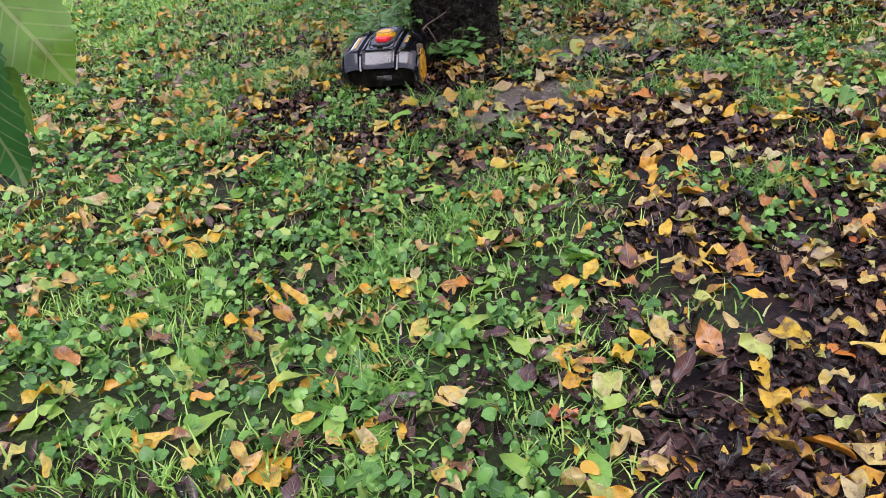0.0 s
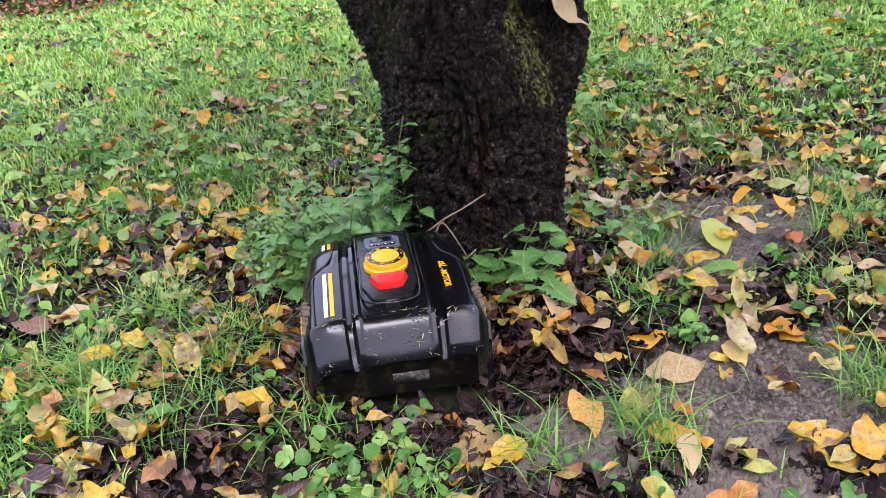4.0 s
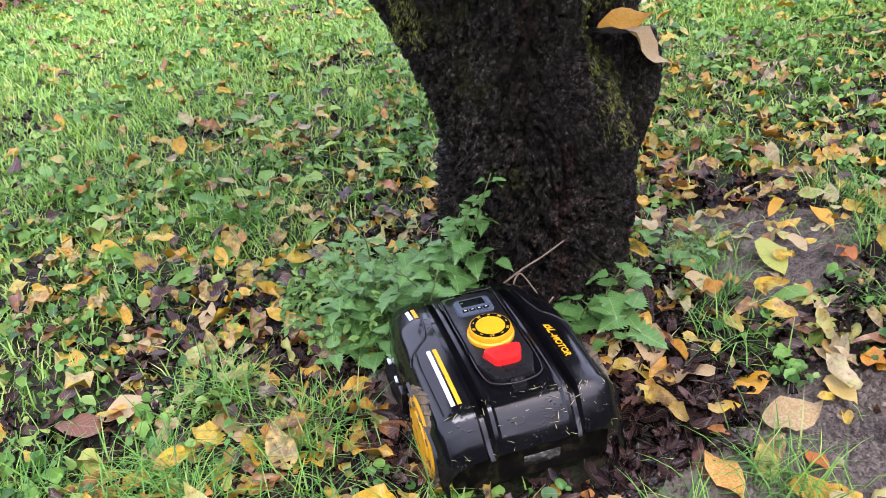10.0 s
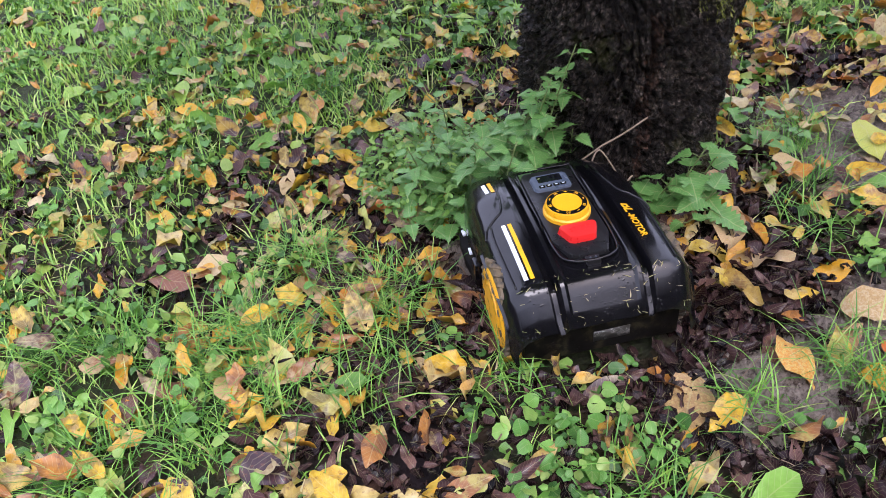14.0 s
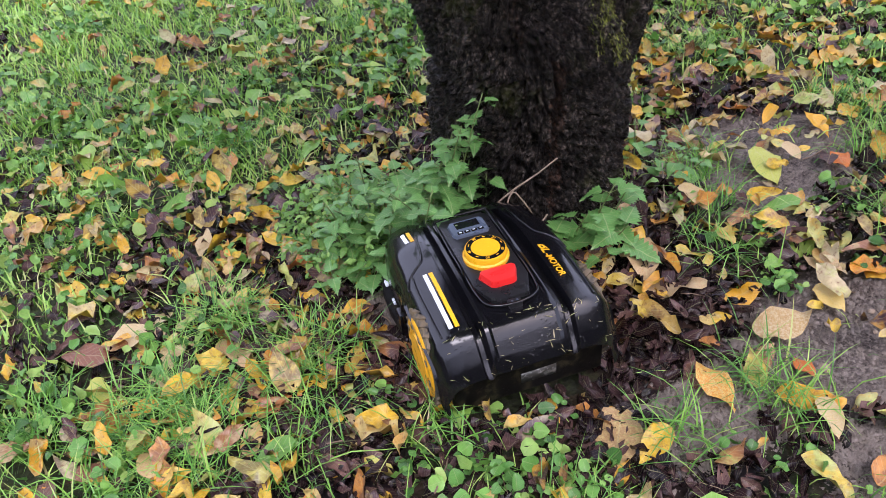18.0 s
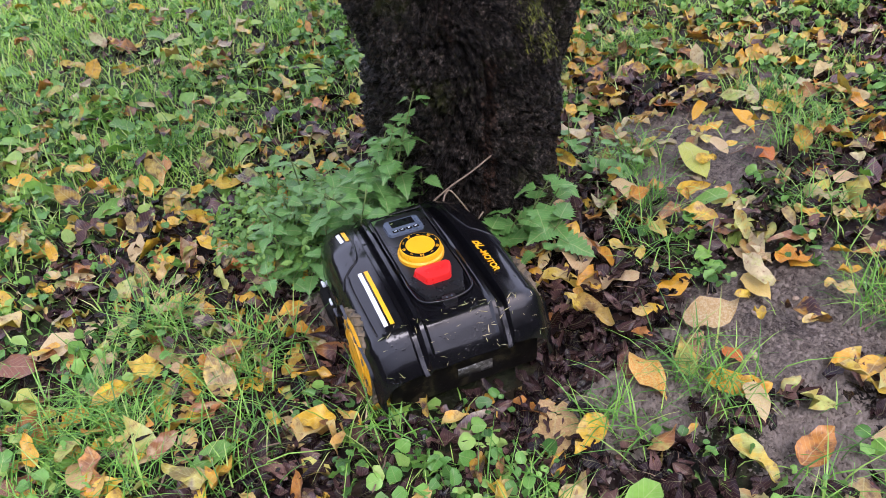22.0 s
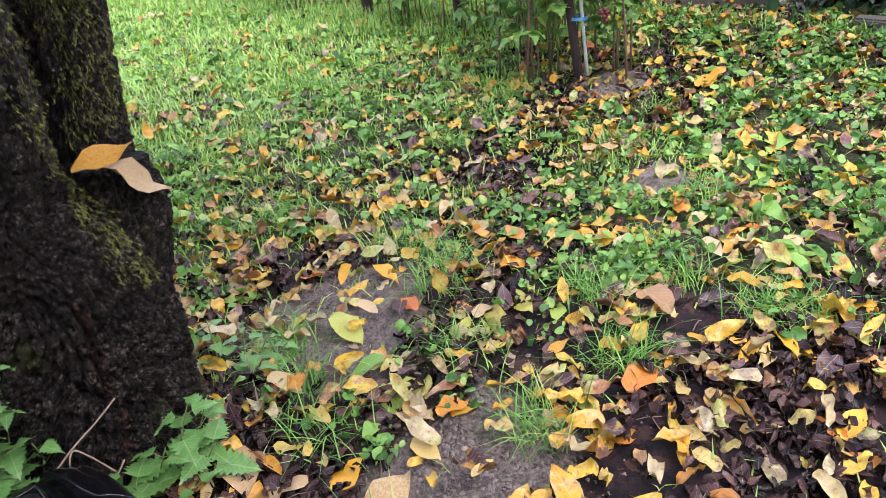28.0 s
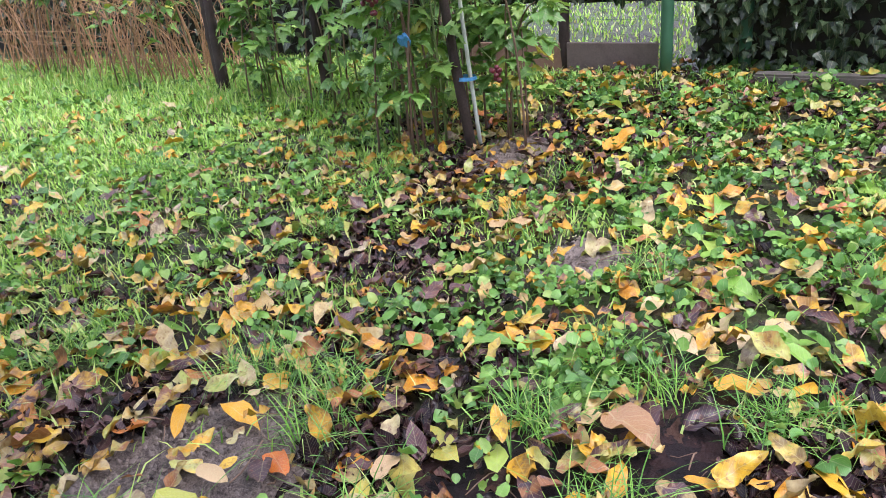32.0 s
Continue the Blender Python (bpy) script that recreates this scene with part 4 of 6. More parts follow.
def robot_mower():
    mower = tagged(new("robot_mower"), "wet black robot lawn mower with yellow wheels and red stop button", "robot mower")
    ys = np.unique(np.r_[np.linspace(-0.25, -0.18, 10), np.linspace(-0.18, 0.256, 34)])
    half = np.array(PROF_X)
    xs = np.r_[-half[:0:-1], half]
    bm = bmesh.new()
    rows = []
    for y in ys:
        w = hull_w(y)
        arch = math.sqrt(max(0, 0.113 ** 2 - (y + 0.12) ** 2)) + 0.085 if abs(y + 0.12) < 0.113 else 0.0
        low = max(0.062, arch)
        edge = hull_z(0.166 * w, y)
        low = min(low, edge - 0.006)
        row = [(-0.164 * w, y, low), (-0.171 * w, y, low + 0.4 * (edge - low))]
        row += [(x * w, y, hull_z(x * w, y)) for x in xs]
        row += [(0.171 * w, y, low + 0.4 * (edge - low)), (0.164 * w, y, low)]
        rows.append([bm.verts.new(p) for p in row])
    for a, b in zip(rows, rows[1:]):
        for k in range(len(a) - 1):
            bm.faces.new((a[k], a[k + 1], b[k + 1], b[k]))
    for row in (rows[0], rows[-1]):
        y = row[0].co.y
        lo = [bm.verts.new((v.co.x * 0.985, y + (0.020 if y < 0 else 0.0), 0.118 if y < 0 else 0.06)) for v in row]
        for k in range(len(row) - 1):
            bm.faces.new((row[k], row[k + 1], lo[k + 1], lo[k]))
    bmesh.ops.remove_doubles(bm, verts=bm.verts, dist=0.0002)
    bmesh.ops.recalc_face_normals(bm, faces=bm.faces)
    body = sharp(part("body", bm, M_SHELL, mower), 28)

    sharp(part("chassis", box_bm(-0.148, 0.148, -0.222, 0.225, 0.045, 0.105), M_UNDER, mower, "mud-caked black chassis", bevel=0.012))
    rear = sharp(part("rear_bumper", box_bm(-0.150, 0.150, -0.230, -0.205, 0.040, 0.128), M_UNDER, mower, "muddy rear cover with stuck grass", bevel=0.008))
    part("label", box_bm(-0.018, 0.052, -0.2315, -0.2295, 0.066, 0.090), M_PLATE, rear, "mud-smeared pale rating plate")
    # console with display, dial and stop button
    zc = hull_z(0, 0)
    z1 = zc + 0.0035
    plate = [(-0.055, 0.115), (-0.045, 0.128), (0.045, 0.128), (0.055, 0.115), (0.056, -0.10), (0.036, -0.155), (-0.036, -0.155), (-0.056, -0.10)]
    console = sharp(part("control_panel", prism_bm(plate, 0.196, zc + 0.0035, 0.02), M_PANEL, mower, "satin black control panel", bevel=0.003))
    loop = curve_points([(1.05 * x, 0.012 + 1.05 * (y - 0.012), z1 - 0.001) for x, y in plate + plate[:1]], 6)
    child("console_rim", tube_mesh("console_rim", [tube(loop, [0.0028] * len(loop), 8, False)], M_SHELL), console, "glossy black raised rim")
    bez = [(-0.034, 0.052), (-0.040, 0.060), (-0.040, 0.098), (-0.034, 0.106), (0.034, 0.106), (0.040, 0.098), (0.040, 0.060), (0.034, 0.052)]
    disp = sharp(part("display", prism_bm(bez, z1 - 0.002, z1 + 0.005, 0.06), M_GREY, console, "blue-grey display bezel"))
    part("screen", box_bm(-0.025, 0.025, 0.078, 0.100, z1 + 0.004, z1 + 0.006), M_SCREEN, disp, "dark blank screen", smooth=False)
    for k in range(4):
        part("button", box_bm(-0.028 + 0.0148 * k, -0.016 + 0.0148 * k, 0.060, 0.068, z1 + 0.004, z1 + 0.0065), M_SCREEN, disp, smooth=False, bevel=0.001)
        part("button_mark", box_bm(-0.0245 + 0.0148 * k, -0.0195 + 0.0148 * k, 0.063, 0.0655, z1 + 0.0064, z1 + 0.0069), M_WHITE, disp, smooth=False)
    ky = -0.022
    knob = sharp(part("height_dial", lathe_bm([(0.046, z1), (0.046, z1 + 0.007), (0.0425, z1 + 0.010), (0.0418, z1 + 0.019), (0.0400, z1 + 0.022), (0.001, z1 + 0.022)], 48, at=(0, ky, 0)), M_KNOB, console, "yellow cutting-height dial"))
    sharp(part("dial_ring", lathe_bm([(0.0385, z1 + 0.021), (0.0385, z1 + 0.0228), (0.029, z1 + 0.0228), (0.029, z1 + 0.021)], 48, at=(0, ky, 0)), M_SCREEN, knob, "black ring with yellow numbers"))
    sharp(part("dial_cap", lathe_bm([(0.0285, z1 + 0.0215), (0.0280, z1 + 0.0238), (0.001, z1 + 0.0238)], 48, at=(0, ky, 0)), M_KNOB, knob))
    for k, word in enumerate(("20", "30", "40", "50", "60")):
        a = radians(40 + 72 * k)
        m = Matrix.Translation((0.0337 * math.cos(a), ky + 0.0337 * math.sin(a), z1 + 0.0230)) @ pose(0, 0, 0, 0, 0, math.degrees(a) - 90)
        lettering("numeral", word, 0.0085, m, M_KNOB, knob, "yellow " + word)
        for s in (-1,):
            b = a + 0.63
            bm = bmesh.new()
            bmesh.ops.create_cube(bm, size=1, matrix=Matrix.Translation((0.0337 * math.cos(b), ky + 0.0337 * math.sin(b), z1 + 0.0230)) @ pose(0, 0, 0, 0, 0, math.degrees(b) - 90) @ Matrix.Diagonal((0.006, 0.0016, 0.0008, 1)))
            part("tick", bm, M_KNOB, knob, smooth=False)
    stop = [(-0.034, -0.074), (0.034, -0.074), (0.040, -0.082), (0.026, -0.116), (0.018, -0.120), (-0.018, -0.120), (-0.026, -0.116), (-0.040, -0.082)]
    red = sharp(part("stop_button", prism_bm(stop, z1 - 0.002, z1 + 0.014, 0.10), M_RED, console, "red emergency stop button", bevel=0.003))
    lettering("lettering", "STOP", 0.017, pose(0, -0.096, z1 + 0.0144), M_RED, red, "raised red STOP letters")
    sensor = sharp(part("sensor", box_bm(-0.013, 0.013, -0.175, -0.158, 0.198, zc + 0.004), M_PANEL, mower, "small black sensor block", bevel=0.003))
    for s in (-1, 1):
        part("pin", lathe_bm([(0.002, zc + 0.003), (0.002, zc + 0.0055)], 10, at=(0.005 * s, -0.166, 0)), M_GREY, sensor)
    # trim lines that cross the shoulders, and the raised rim of the console
    for s in (-1, 1):
        pts = [(0.166, -0.035), (0.158, -0.015), (0.140, 0.004), (0.122, 0.02), (0.112, 0.06), (0.106, 0.12), (0.101, 0.19), (0.098, 0.215)]
        line = curve_points([(s * x, y, hull_z(x, y) + 0.0006) for x, y in pts], 8)
        child("trim_line", tube_mesh("trim_line", [tube(line, [0.0026] * len(line), 8)], M_SHELL), mower)
        line = curve_points([(s * x, y, hull_z(x, y) + 0.001) for x, y in [(0.150, -0.186), (0.152, -0.12), (0.153, -0.05), (0.150, -0.015)]], 8)
        child("trim_line", tube_mesh("trim_line", [tube(line, [0.0018] * len(line), 8)], M_SHELL), mower)
    for x0, x1, m, lab in ((-0.120, -0.112, M_KNOB, "yellow stripe"), (-0.132, -0.124, M_WHITE, "white stripe")):
        part("stripe", surface_strip(x0, x1, -0.178, -0.022), m, mower, lab)
        part("stripe", surface_strip(x0, x1, 0.098, 0.142), m, mower, lab)
    turn = Matrix(((0, 1, 0, 0), (-1, 0, 0, 0), (0, 0, 1, 0), (0, 0, 0, 1)))
    tilt = pose(0.116, 0, hull_z(0.116, -0.08) + 0.0008, 0, 5, 0)
    lettering("lettering", "BL", 0.028, tilt @ Matrix.Translation((0.0, -0.040, 0)) @ turn, M_KNOB, mower, "yellow BL letters", 0.3, 0.0006)
    lettering("lettering", "-MOTOR", 0.0185, tilt @ Matrix.Translation((-0.003, -0.096, 0)) @ turn, M_KNOB, mower, "yellow MOTOR lettering", 0.0, 0.0004)
    for k, w in enumerate((0.014, 0.02, 0.012, 0.02, 0.014)):
        x = -0.048 + 0.024 * k
        part("brand_bar", surface_strip(x - w / 2, x + w / 2, 0.205, 0.222, 0.0015), M_WHITE, mower, "white brand mark on the nose")
    # wheels
    for s in (-1, 1):
        cx = 0.155 * s
        wheel = sharp(part("wheel", lathe_bm([(0.03, -0.018), (0.088, -0.022), (0.0935, -0.018), (0.0935, 0.018), (0.088, 0.022), (0.03, 0.018)], 48, "X"), M_TYRE, mower, "mud-caked drive wheel"))
        wheel.location = (cx, -0.12, 0.096)
        bm = bmesh.new()
        for k in range(26):
            a = 2 * math.pi * k / 26
            for side in (-1, 1):
                off = a + side * 0.06
                bmesh.ops.create_cube(bm, size=1, matrix=Matrix.Rotation(off, 4, "X") @ Matrix.Translation((0.010 * side, 0, 0.0925)) @ Matrix.Rotation(0.5 * side, 4, "Z") @ Matrix.Diagonal((0.023, 0.011, 0.007, 1)))
        part("tread", bm, M_TYRE, wheel, "lugged tread clogged with mud", smooth=False)
        prof = [(0.079, 0.014), (0.079, 0.022), (0.074, 0.0255), (0.056, 0.0255), (0.053, 0.023), (0.049, 0.023), (0.047, 0.027), (0.001, 0.029)]
        hub = sharp(part("hub", lathe_bm([(r, h * s) for r, h in prof], 48, "X"), M_HUB, wheel, "yellow hub streaked with mud"))
        for k in range(9):
            a = 2 * math.pi * k / 9 + 0.3
            bm = bmesh.new()
            bmesh.ops.create_cube(bm, size=1, matrix=Matrix.Rotation(a, 4, "X") @ Matrix.Translation((0.026 * s, 0, 0.064)) @ Matrix.Diagonal((0.003, 0.012, 0.008, 1)))
            part("hub_slot", bm, M_TYRE, hub, smooth=False)
        castor = sharp(part("castor_wheel", lathe_bm([(0.008, -0.014), (0.034, -0.014), (0.038, -0.006), (0.038, 0.006), (0.034, 0.014), (0.008, 0.014)], 28, "X", (0.09 * s, 0.17, 0.036)), M_TYRE, mower))
        # low side skirt in front of the drive wheel
        out = [(0.150, -0.002), (0.186, 0.0), (0.192, 0.06), (0.190, 0.13), (0.172, 0.19), (0.14, 0.222), (0.13, 0.19)]
        skirt = sharp(part("side_skirt", prism_bm([(s * x, y) for x, y in out], 0.052, 0.074, 0.03), M_UNDER, mower, "black lower bumper skirt", bevel=0.004))
        sharp(part("bracket", box_bm(*sorted((s * 0.160, s * 0.186)), -0.006, 0.028, 0.05, 0.105), M_SHELL, mower, bevel=0.006))
        for y in (0.07, 0.135):
            part("pad", box_bm(*sorted((s * 0.172, s * 0.180)), y, y + 0.018, 0.073, 0.080), M_WHITE, skirt, "small pale bumper pad", bevel=0.002)
    # clippings of grass stuck to the wet rear
    rc = np.random.default_rng(31)
    n = 90
    bx = rc.uniform(-0.15, 0.15, n)
    by = rc.uniform(-0.249, -0.185, n)
    v, f, uv = leaves("long", np.stack([bx, by, [hull_z(x, y) + 0.0015 for x, y in zip(bx, by)]], 1), rc.uniform(0, 6.28, n), np.where(by < -0.19, rc.uniform(-0.2, 0.2, n), 0.0), 0, rc.uniform(0.008, 0.02, n), 0.45, 0.05, 0.2, 0, rc)
    clip = child("grass_clippings", to_mesh("grass_clippings", v, f, M_STRAW, uv), mower, "pale grass clippings stuck to the shell")
    clip["kind"] = "stuff"
    mower.matrix_world = pose(MOWER_AT[0], MOWER_AT[1], float(height(MOWER_AT[0], MOWER_AT[1])) + 0.002, 0, 0, math.degrees(MOWER_TURN))
    return mower


M_STRAW = leafy("straw", [(0.0, (0.22, 0.26, 0.08)), (0.5, (0.42, 0.38, 0.18)), (1.0, (0.55, 0.47, 0.28))], 0.5, 0.0, 0.2, tone=0.3)
robot_mower()


# ---- nettles and weeds at the foot of the trunk ----
def ground_z(x, y):
    return float(height(np.array(x), np.array(y)))


def nettle(x, y, tall, lean, way, leaf, pairs, rng, label):
    """A stinging nettle: a square stem with toothed leaves in crossed pairs."""
    z = ground_z(x, y)
    plant = tagged(new("nettle"), label, "nettle", "nettles at the trunk")
    plant.location = (x, y, z)
    t = np.linspace(0, 1, 8)
    line = np.stack([lean * tall * t ** 1.5 * math.cos(way), lean * tall * t ** 1.5 * math.sin(way), tall * t * math.sqrt(max(0.15, 1 - 0.5 * lean * lean))], 1)
    child("stem", tube_mesh("stem", [tube(line, 0.0024 - 0.0012 * t, 6)], M_STEM), plant)
    turn = rng.uniform(0, 6.28)
    for k in range(pairs):
        u = 0.22 + 0.78 * (k + 0.5) / pairs if pairs > 1 else 1.0
        base = np.array([np.interp(u, t, line[:, i]) for i in range(3)])
        s = leaf * (1.1 - 0.6 * max(0, u - 0.55) / 0.45) * rng.uniform(0.85, 1.12)
        for side in (0, math.pi):
            a = turn + k * 1.57 + side + rng.normal(0, 0.2)
            stalk = 0.3 * s
            tip = base + stalk * np.array([-math.sin(a), math.cos(a), 0.45])
            v, f, uv = leaves("nettle", tip[None], a, rng.normal(0.05, 0.22), rng.normal(0, 0.2), s, rng.uniform(0.95, 1.15), rng.uniform(0.05, 0.3), rng.uniform(0.25, 0.7), 0.55, rng)
            lf = child("leaf", to_mesh("leaf", v, f, M_NETTLE, uv), plant)
            child("leaf_stalk", tube_mesh("leaf_stalk", [tube([base, tip + 0.001], [0.0011, 0.0009], 5, False)], M_STEM), lf)
    return plant


rn = np.random.default_rng(21)
LOW = "large-leaved green stinging nettle beside the trunk"
for x, y, tall, lean, way, leaf, pairs in ((-0.085, 3.765, 0.15, 0.35, -1.2, 0.095, 2), (-0.04, 3.755, 0.20, 0.3, -0.6, 0.085, 3), (-0.12, 3.775, 0.11, 0.5, -2.1, 0.09, 2), (-0.015, 3.715, 0.11, 0.45, -0.8, 0.095, 2),
                                           (0.01, 3.76, 0.18, 0.35, -0.4, 0.07, 3), (-0.15, 3.79, 0.12, 0.3, -2.0, 0.06, 2), (-0.06, 3.71, 0.07, 0.7, -1.6, 0.09, 1)):
    nettle(x, y, tall, lean, way, leaf, pairs, rn, LOW)
for x, y, tall, lean, way in ((0.27, 3.86, 0.14, 0.5, -0.5), (0.31, 3.93, 0.12, 0.4, 0.5), (0.25, 3.95, 0.16, 0.3, 1.0), (0.35, 3.87, 0.08, 0.6, -0.8)):
    nettle(x, y, tall, lean, way, 0.045, 3, rn, "small pale green nettle beside the bare soil")
for k in range(30):
    a, r = rn.uniform(0, 6.28), math.sqrt(rn.random())
    x, y = -0.34 + 0.24 * r * math.cos(a), 4.02 + 0.17 * r * math.sin(a)
    tall = rn.uniform(0.15, 0.33) * (1.0 if x > -0.45 else 0.8)
    nettle(x, y, tall, rn.uniform(0.2, 0.7), rn.uniform(2.6, 5.6), rn.uniform(0.05, 0.075), int(rn.integers(3, 6)), rn, "bushy green stinging nettle in a clump at the trunk")
for x, y, tall in ((-0.30, 3.93, 0.47), (-0.29, 3.95, 0.42), (-0.33, 3.94, 0.40), (-0.35, 3.97, 0.36), (-0.28, 3.97, 0.45), (-0.38, 3.95, 0.33)):
    nettle(x, y, tall, 0.28, rn.uniform(-1.4, -0.5), 0.062, 7, rn, "tall green stinging nettle against the bark")
for k in range(7):
    nettle(-0.55 + rn.normal(0, 0.05), 3.98 + rn.normal(0, 0.05), rn.uniform(0.05, 0.10), 0.5, rn.uniform(0, 6.28), rn.uniform(0.04, 0.06), 2, rn, "low young nettle at the edge of the clump")
# soft feathery weeds round the clump
n = 2000
a, r = rn.uniform(0, 6.28, n), np.sqrt(rn.random(n))
wx, wy = -0.45 + 0.22 * r * np.cos(a), 4.13 + 0.24 * r * np.sin(a)
wz = height(wx, wy) + rn.uniform(0.01, 0.30, n) * (1 - 0.55 * r) * fbm(wx * 14, wy * 14, 2)
keep = clear(wx, wy, 0.0)
stuff("leafy_weeds", leaves("cherry", np.stack([wx, wy, wz], 1)[keep], rn.uniform(0, 6.28, n)[keep], rn.normal(0.1, 0.5, n)[keep], rn.normal(0, 0.4, n)[keep], rn.uniform(0.012, 0.034, n)[keep], rn.uniform(0.6, 1.0, n)[keep], 0.2, 0.4, 0.8, rn),
      M_WEED, "soft small-leaved green weeds round the nettle clump", "weeds")


def dry_stalk(points, r, label):
    p = curve_points(points, 6)
    ob = new("dry_stalk", tube_mesh("dry_stalk", [tube(p, np.linspace(r, r * 0.6, len(p)), 7)], M_STALK))
    return tagged(ob, label, "stalk", "dry stalks at the trunk")


M_STALK = speckled("dry_stalk", (0.17, 0.12, 0.08), (0.36, 0.28, 0.20), 40, 0.6)
dry_stalk([(-0.235, 3.86, 0.0), (-0.243, 3.865, 0.08), (-0.238, 3.862, 0.14), (-0.185, 3.84, 0.195), (-0.13, 3.825, 0.227), (-0.08, 3.815, 0.258)], 0.0031, "pale dry stalk leaning on the bark")
dry_stalk([(-0.205, 3.80, 0.0), (-0.225, 3.825, 0.09), (-0.205, 3.835, 0.155), (-0.185, 3.838, 0.192), (-0.165, 3.832, 0.17), (-0.13, 3.81, 0.10)], 0.0028, "pale dry stalk bent in a loop")
dry_stalk([(-0.18, 3.76, 0.01), (-0.17, 3.79, 0.08), (-0.11, 3.81, 0.12)], 0.0035, "thin pale dry stalk at the trunk")
dry_stalk([(-0.30, 3.80, 0.02), (-0.22, 3.76, 0.03), (-0.14, 3.75, 0.015)], 0.004, "pale dry stalk lying on the soil")
dry_stalk([(0.17, 3.72, 0.015), (0.22, 3.79, 0.04), (0.30, 3.90, 0.07)], 0.003, "thin reddish dry stalk beside the small nettles")

# ---- single fallen leaves ----
KINDS = {"yellow": (M_YELLOW, "yellow fallen cherry leaf with rusty blotches"), "tan": (M_TAN, "pale tan fallen cherry leaf"), "orange": (M_ORANGE, "orange-red fallen cherry leaf"),
         "lime": (M_LIME, "yellow-green fallen cherry leaf"), "brown": (M_BROWN, "wet brown fallen cherry leaf")}
rl = np.random.default_rng(41)
SHAPES = {}
for kind, (m_, _) in KINDS.items():
    SHAPES[kind] = []
    for k in range(6):
        v, f, uv = leaves("cherry", np.zeros((1, 3)), 0, 0, 0, 1.0, 0.85 + 0.08 * k, rl.uniform(-0.1, 0.35), rl.uniform(-0.6, 0.7), rl.uniform(0.5, 1.3), rl)
        v[:, 2] -= v[:, 2].min()
        SHAPES[kind].append(to_mesh("fallen_leaf", v, f, m_, uv))


def lay(x0, y0, x1, y1, kind):
    """A leaf on the ground from its stalk end to its tip."""
    s = math.hypot(x1 - x0, y1 - y0)
    ob = new("fallen_leaf", SHAPES[kind][int(rl.integers(6))])
    ob.matrix_basis = pose(x0, y0, ground_z((x0 + x1) / 2, (y0 + y1) / 2) + 0.010, rl.normal(3, 5), rl.normal(0, 9), math.degrees(math.atan2(x0 - x1, y1 - y0))) @ Matrix.Diagonal((s, s, s, 1))
    return tagged(ob, KINDS[kind][1] + " on the ground", "leaf", "fallen leaves")


lay(-0.376, 3.434, -0.405, 3.332, "yellow")
lay(-0.074, 3.335, -0.099, 3.21, "yellow")
lay(0.097, 3.436, 0.2, 3.44, "yellow")
lay(-1.069, 4.855, -0.981, 4.775, "yellow")
lay(-0.829, 3.983, -0.704, 4.042, "yellow")
lay(0.288, 3.581, 0.356, 3.552, "yellow")
lay(-1.054, 3.839, -0.996, 3.812, "yellow")
lay(0.007, 3.216, 0.079, 3.147, "yellow")
lay(0.307, 3.393, 0.277, 3.293, "yellow")
lay(-0.254, 3.332, -0.351, 3.228, "tan")
lay(-0.725, 3.606, -0.67, 3.49, "tan")
lay(-0.879, 3.909, -0.855, 3.769, "tan")
lay(0.047, 3.151, 0.015, 3.073, "tan")
lay(0.084, 3.347, 0.217, 3.326, "tan")
lay(-0.008, 3.276, 0.093, 3.303, "tan")
lay(0.363, 3.475, 0.36, 3.358, "tan")
lay(-1.089, 4.031, -0.975, 3.98, "tan")
lay(-1.027, 3.895, -0.945, 3.92, "tan")
lay(0.274, 3.8, 0.292, 3.698, "tan")
lay(0.438, 3.958, 0.522, 3.973, "tan")
lay(0.156, 3.776, 0.2, 3.703, "tan")
lay(-1.309, 3.863, -1.251, 3.797, "tan")
lay(0.051, 3.708, -0.001, 3.571, "tan")
lay(-0.023, 3.563, 0.074, 3.467, "tan")
lay(0.564, 3.849, 0.525, 3.711, "lime")
lay(0.453, 3.638, 0.516, 3.588, "lime")
lay(-0.901, 4.063, -0.828, 4.039, "lime")
lay(0.398, 3.542, 0.458, 3.489, "lime")
lay(0.548, 3.441, 0.515, 3.361, "lime")
lay(-0.77, 3.81, -0.774, 3.701, "lime")
lay(-1.132, 3.923, -1.104, 3.836, "lime")
lay(0.106, 3.258, 0.076, 3.19, "orange")
lay(0.375, 3.371, 0.467, 3.345, "orange")
lay(0.733, 3.592, 0.742, 3.538, "orange")
lay(-1.189, 4.035, -1.076, 3.954, "brown")
lay(-0.649, 3.677, -0.573, 3.593, "brown")
lay(-0.079, 3.512, -0.083, 3.434, "brown")
lay(0.993, 3.578, 1.111, 3.524, "yellow")
lay(1.299, 3.506, 1.287, 3.4, "yellow")
lay(1.228, 2.982, 1.163, 2.886, "yellow")
lay(0.997, 2.818, 0.91, 2.742, "yellow")
lay(0.828, 3.922, 0.798, 3.803, "yellow")
lay(0.807, 3.175, 0.78, 3.102, "yellow")
lay(2.729, 3.581, 2.864, 3.481, "yellow")
lay(3.757, 3.34, 3.672, 3.23, "yellow")
lay(2.819, 3.059, 2.853, 2.978, "yellow")
lay(1.32, 3.287, 1.281, 3.207, "yellow")
lay(0.753, 3.613, 0.771, 3.503, "orange")
lay(0.708, 3.272, 0.764, 3.236, "orange")
lay(0.712, 4.125, 0.713, 4.013, "orange")
lay(1.504, 3.208, 1.521, 3.127, "orange")
lay(0.723, 3.484, 0.811, 3.482, "tan")
lay(0.677, 3.438, 0.624, 3.365, "tan")
lay(0.984, 3.673, 0.993, 3.578, "tan")
lay(1.353, 3.095, 1.298, 3.018, "tan")
